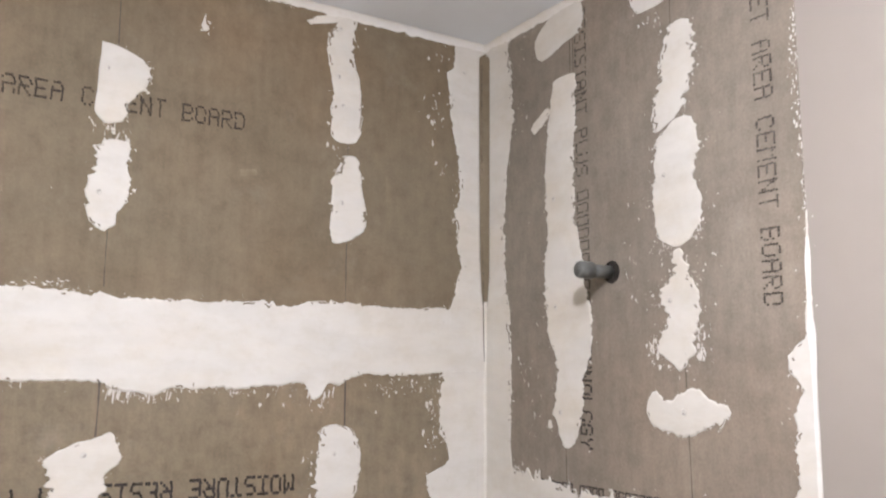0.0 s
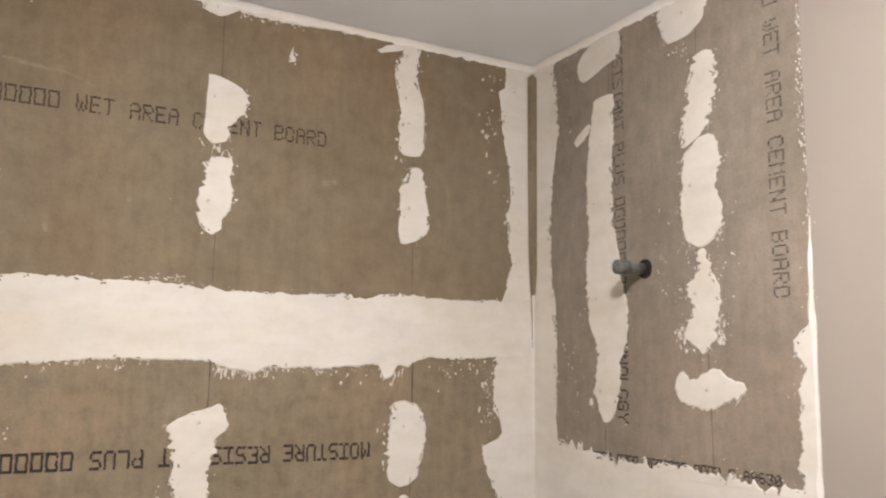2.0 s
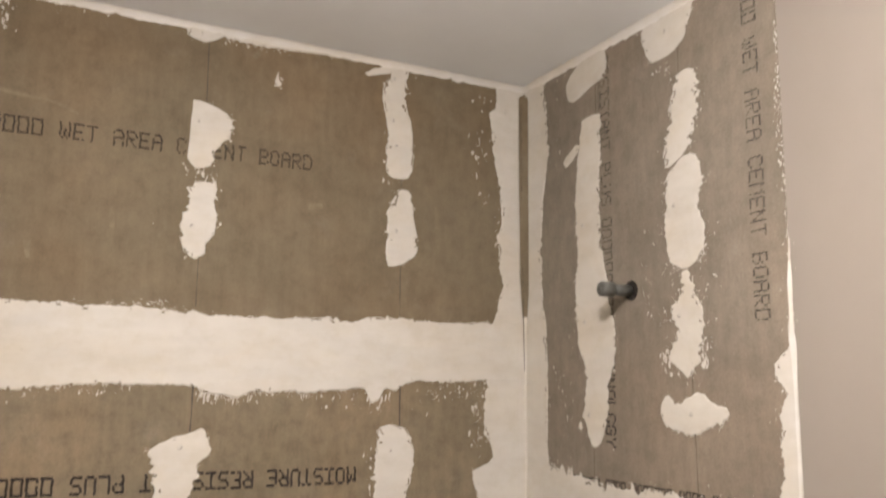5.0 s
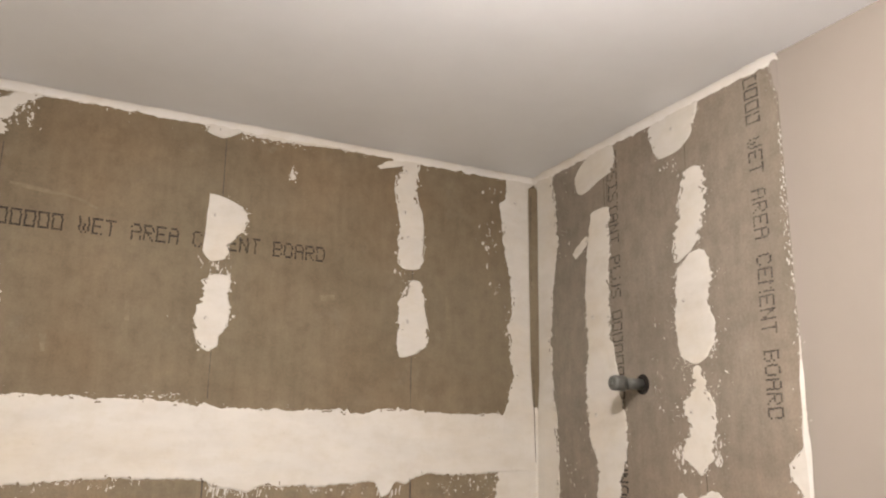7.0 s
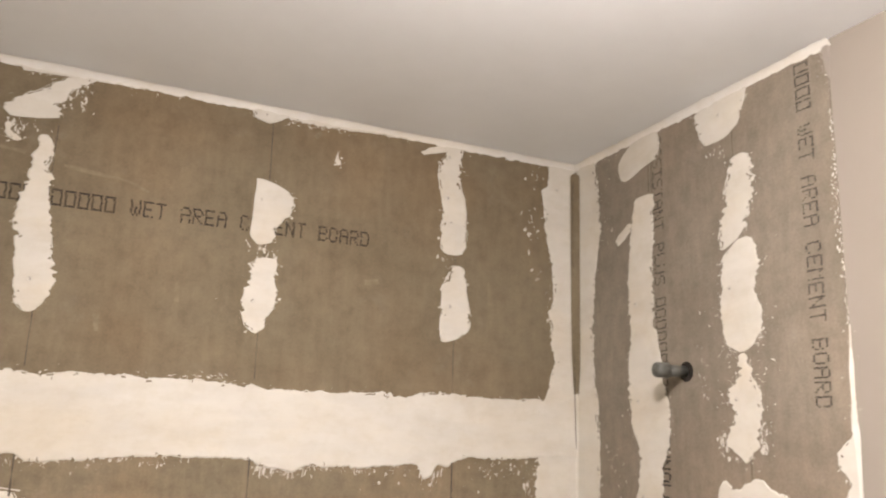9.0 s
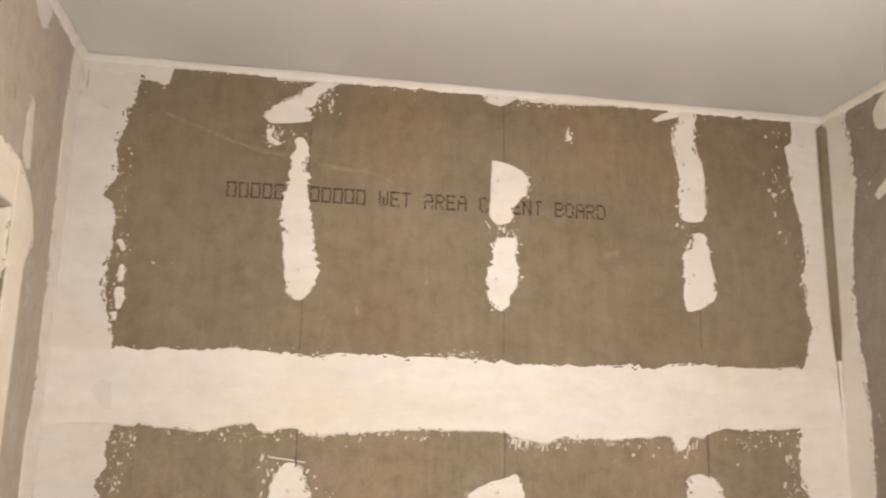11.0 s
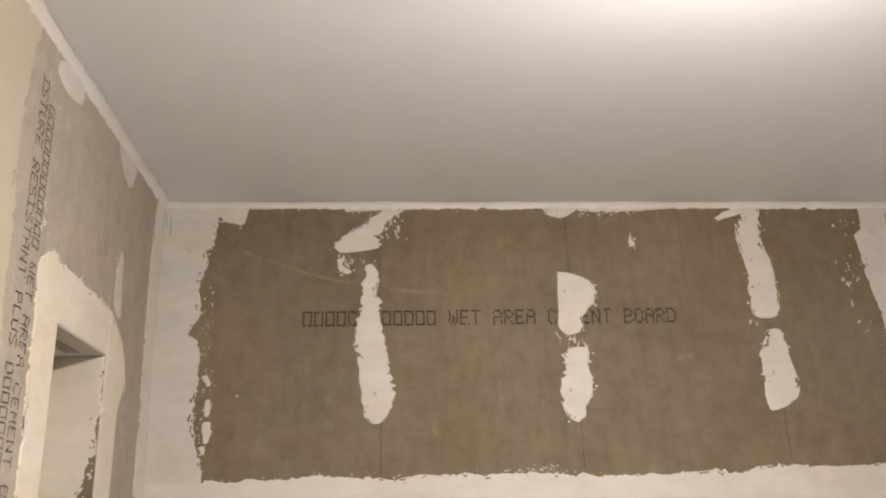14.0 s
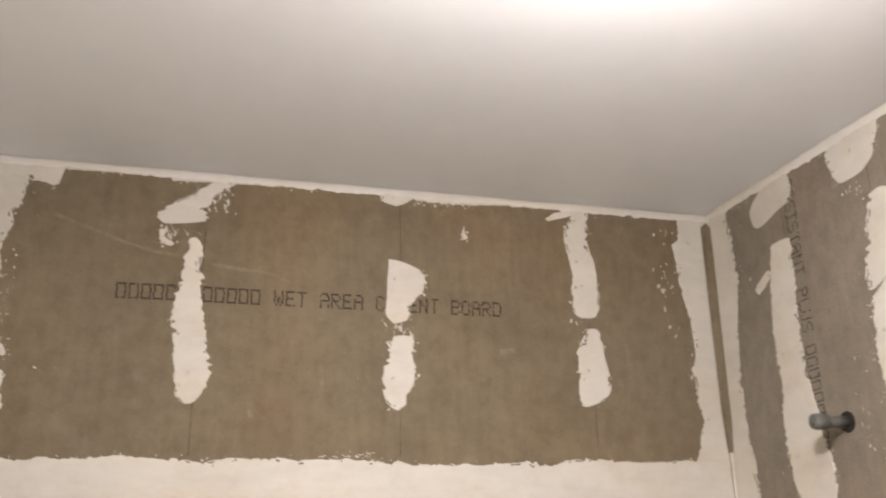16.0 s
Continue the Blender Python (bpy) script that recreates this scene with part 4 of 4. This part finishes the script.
for pts in ([(0.10, 1.822), (0.34, 1.826), (0.52, 1.819)], [(0.90, 1.812), (1.20, 1.817), (1.42, 1.811)], [(1.02, 1.868), (1.34, 1.872)]):
    stroke("back", pts, 0.0022, COMPOUND, wall_back, "trowel_line", w=0.00225, shake=0.003)
stroke("right", [(0.45, 1.572), (0.69, 1.566)], 0.0022, COMPOUND_THIN, wall_right, "trowel_line", w=0.0021, shake=0.002)
stroke("back", [(0.012, 2.36), (0.016, 2.10), (0.020, 1.75)], 0.0016, COMPOUND_THIN, wall_back, "tape_edge", w=0.0021, shake=0.001)
stroke("back", [(1.500, 1.86), (1.503, 1.60), (1.504, 1.30)], 0.0018, COMPOUND_THIN, wall_back, "tape_edge", w=0.0020, shake=0.001)
stroke("left", [(0.030, 2.36), (0.030, 1.90)], 0.0016, COMPOUND_THIN, wall_left, "tape_edge", w=0.0021, shake=0.001)

for pts in ([(0.006, 2.418), (0.010, 2.385)], [(0.016, 2.410), (0.014, 2.37)], [(0.048, 2.342), (0.062, 2.336)]):
    stroke("back", pts, 0.0022, CEMENT_DUSTY, wall_back, "scuff_mark", w=0.0023, shake=0.002)
stroke("left", [(0.012, 2.405), (0.014, 2.375)], 0.002, CEMENT_DUSTY, wall_left, "scuff_mark", w=0.0021, shake=0.002)

def corner_strip(name, v0, v1, width, mat, label):
    """A narrow uneven strip across the inner corner, from one wall's face to the other's."""
    rng = np.random.default_rng(int(1000 * v1))
    n = int((v1 - v0) / 0.006)
    verts, faces = [], []
    for i in range(n + 1):
        v = v0 + (v1 - v0) * i / n
        q = float(np.interp(v, *zip(*width))) * (1 + 0.05 * rng.normal())
        verts += [on("back", W - q, v, 0.0004), on("back", W - 0.45 * q, v, 0.55 * q * 0.75), on("right", q, v, 0.0004)]
    for i in range(n):
        for j in (0, 1):
            faces.append((3 * i + j, 3 * i + j + 1, 3 * i + j + 4, 3 * i + j + 3))
    return link(name, verts, faces, mat, wall_back, label, True)


# laid diagonally across the bare corner, a shape added to catch more light
corner_strip("corner_tape", 1.90, 2.417, ((1.90, 0.003), (1.96, 0.012), (2.10, 0.0145), (2.417, 0.0145)), CEMENT, "bare brown tape strip in the inner corner")
corner_strip("corner_fillet", 0.90, 1.935, ((0.90, 0.006), (1.80, 0.006), (1.90, 0.007), (1.935, 0.004)), COMPOUND, "compound pressed into the inner corner")
stroke("back", [(1.5125, 2.40), (1.5135, 2.15), (1.516, 1.93), (1.519, 1.80)], 0.0016, PENCIL, wall_back, "tape_edge", w=0.0030, shake=0.0008)

# wisps of compound dragged down from the bands
rng = random.Random(31)
for wall_name, owner, u_from, u_to, v_top, number in (("back", wall_back, 0.828, 0.925, 1.752, 14), ("back", wall_back, 1.155, 1.205, 1.752, 7), ("right", wall_right, 0.10, 0.42, 1.466, 12)):
    for _ in range(number):
        u, v, drop = rng.uniform(u_from, u_to), v_top + rng.uniform(-0.008, 0.004), rng.uniform(0.0125, 0.024)
        stroke(wall_name, [(u, v), (u - rng.uniform(0, 0.004), v - drop)], rng.uniform(0.0009, 0.0026), COMPOUND_THIN, owner, "drag_mark", w=0.0006, shake=0.0008)

# ---- printing on the boards ----
printing("back", "############ WET AREA CEMENT BOARD", (0.280, 2.183), (1, 0), 0.0220, 0.031, back_upper)
printing("back", "MOISTURE RESISTANT PLUS ######### TECHNOLOGY", (1.134, 1.610), (-1, 0), 0.0222, 0.031, back_lower, INK_BOLD, dot=0.76, missing=0.015)
printing("back", "############ WET AREA CEMENT BOARD", (1.125, 1.206), (-1, 0), 0.0222, 0.031, back_lower, INK_BOLD, dot=0.76, missing=0.015)
printing("right", "############ WET AREA CEMENT BOARD", (0.643, 2.597), (0, -1), 0.0216, 0.031, right_upper, INK_FAINT, first=8)
printing("right", "MOISTURE RESISTANT PLUS #########", (0.274, 2.610), (0, -1), 0.02175, 0.031, right_upper, INK_FAINT, first=9)
printing("right", "MOISTURE RESISTANT PLUS ######### TECHNOLOGY", (0.274, 2.610), (0, -1), 0.02175, 0.031, right_upper, INK_BOLD, first=34, dot=0.66)
printing("left", "############ WET AREA CEMENT BOARD", (0.605, 2.345), (0, -1), 0.0166, 0.0215, left_board, INK, dot=0.56)
printing("left", "MOISTURE RESISTANT PLUS ######### TECHNOLOGY", (0.633, 2.408), (0, -1), 0.0170, 0.0215, left_board, INK, first=2, dot=0.56)
printing("right", "####### #### ####### #### # AA630", (0.150, 1.581), (1, 0), 0.0150, 0.017, right_upper, INK_BOLD, dot=0.74, missing=0.02)

# ---- screw heads ----
for u, v in [(0.407, 2.393), (0.418, 2.05), (0.796, 2.424), (0.799, 2.249), (0.8, 2.05), (1.196, 2.313), (1.207, 2.258), (1.208, 2.079), (1.197, 2.404), (1.471, 2.376), (0.802, 1.654), (0.806, 1.479), (0.806, 1.29), (1.205, 1.64), (1.212, 1.468), (1.213, 1.306), (0.424, 1.654)]:
    screw("back", u, v, wall_back)
for u, v in [(0.475, 2.251), (0.476, 2.078), (0.48, 1.887), (0.214, 2.085), (0.216, 1.892), (0.469, 2.4), (0.5, 1.724), (0.226, 1.713), (0.215, 1.3), (0.473, 1.535)]:
    screw("right", u, v, wall_right)


# ---- shower pipe stub ----
def ring(bm, radius, x, segments=24):
    return [bm.verts.new((x, radius * math.cos(6.28318 * k / segments), radius * math.sin(6.28318 * k / segments))) for k in range(segments)]


def lathe(profile, segments=24):
    bm = bmesh.new()
    rings = [ring(bm, r, x, segments) for x, r in profile]
    for p, q in zip(rings, rings[1:]):
        for k in range(segments):
            bm.faces.new((p[k], p[(k + 1) % segments], q[(k + 1) % segments], q[k]))
    bm.faces.new(rings[0][::-1])
    bm.faces.new(rings[-1])
    return bm


stub = tagged(new("pipe_stub"), "capped grey pipe stub sticking out of a hole", "pipe")
stub.matrix_world = Matrix.Translation((W, -0.352, 1.941)) @ Matrix.Rotation(radians(180), 4, "Z")
part("pipe", lathe([(-0.0005, 0.0105), (0.046, 0.0105)]), PIPE, stub, smooth=True)
cap = part("cap", lathe([(0.040, 0.0115), (0.041, 0.0140), (0.060, 0.0142), (0.0655, 0.0130), (0.0675, 0.0100)]), PIPE, stub, "rounded grey plastic end cap", smooth=True)
bm = bmesh.new()
box(bm, (0.0665, -0.004, -0.004), (0.0700, 0.004, 0.004), 0.0008)
part("plug_nib", bm, PIPE, cap)
hole = part("pipe_hole", lathe([(0.0002, 0.0185), (0.0012, 0.0180)], 32), HOLE_SHADE, wall_right, "drilled hole around the pipe, painted as a dark disc")
hole.matrix_local = Matrix.Translation((W, -0.356, 1.941)) @ Matrix.Rotation(radians(180), 4, "Z")

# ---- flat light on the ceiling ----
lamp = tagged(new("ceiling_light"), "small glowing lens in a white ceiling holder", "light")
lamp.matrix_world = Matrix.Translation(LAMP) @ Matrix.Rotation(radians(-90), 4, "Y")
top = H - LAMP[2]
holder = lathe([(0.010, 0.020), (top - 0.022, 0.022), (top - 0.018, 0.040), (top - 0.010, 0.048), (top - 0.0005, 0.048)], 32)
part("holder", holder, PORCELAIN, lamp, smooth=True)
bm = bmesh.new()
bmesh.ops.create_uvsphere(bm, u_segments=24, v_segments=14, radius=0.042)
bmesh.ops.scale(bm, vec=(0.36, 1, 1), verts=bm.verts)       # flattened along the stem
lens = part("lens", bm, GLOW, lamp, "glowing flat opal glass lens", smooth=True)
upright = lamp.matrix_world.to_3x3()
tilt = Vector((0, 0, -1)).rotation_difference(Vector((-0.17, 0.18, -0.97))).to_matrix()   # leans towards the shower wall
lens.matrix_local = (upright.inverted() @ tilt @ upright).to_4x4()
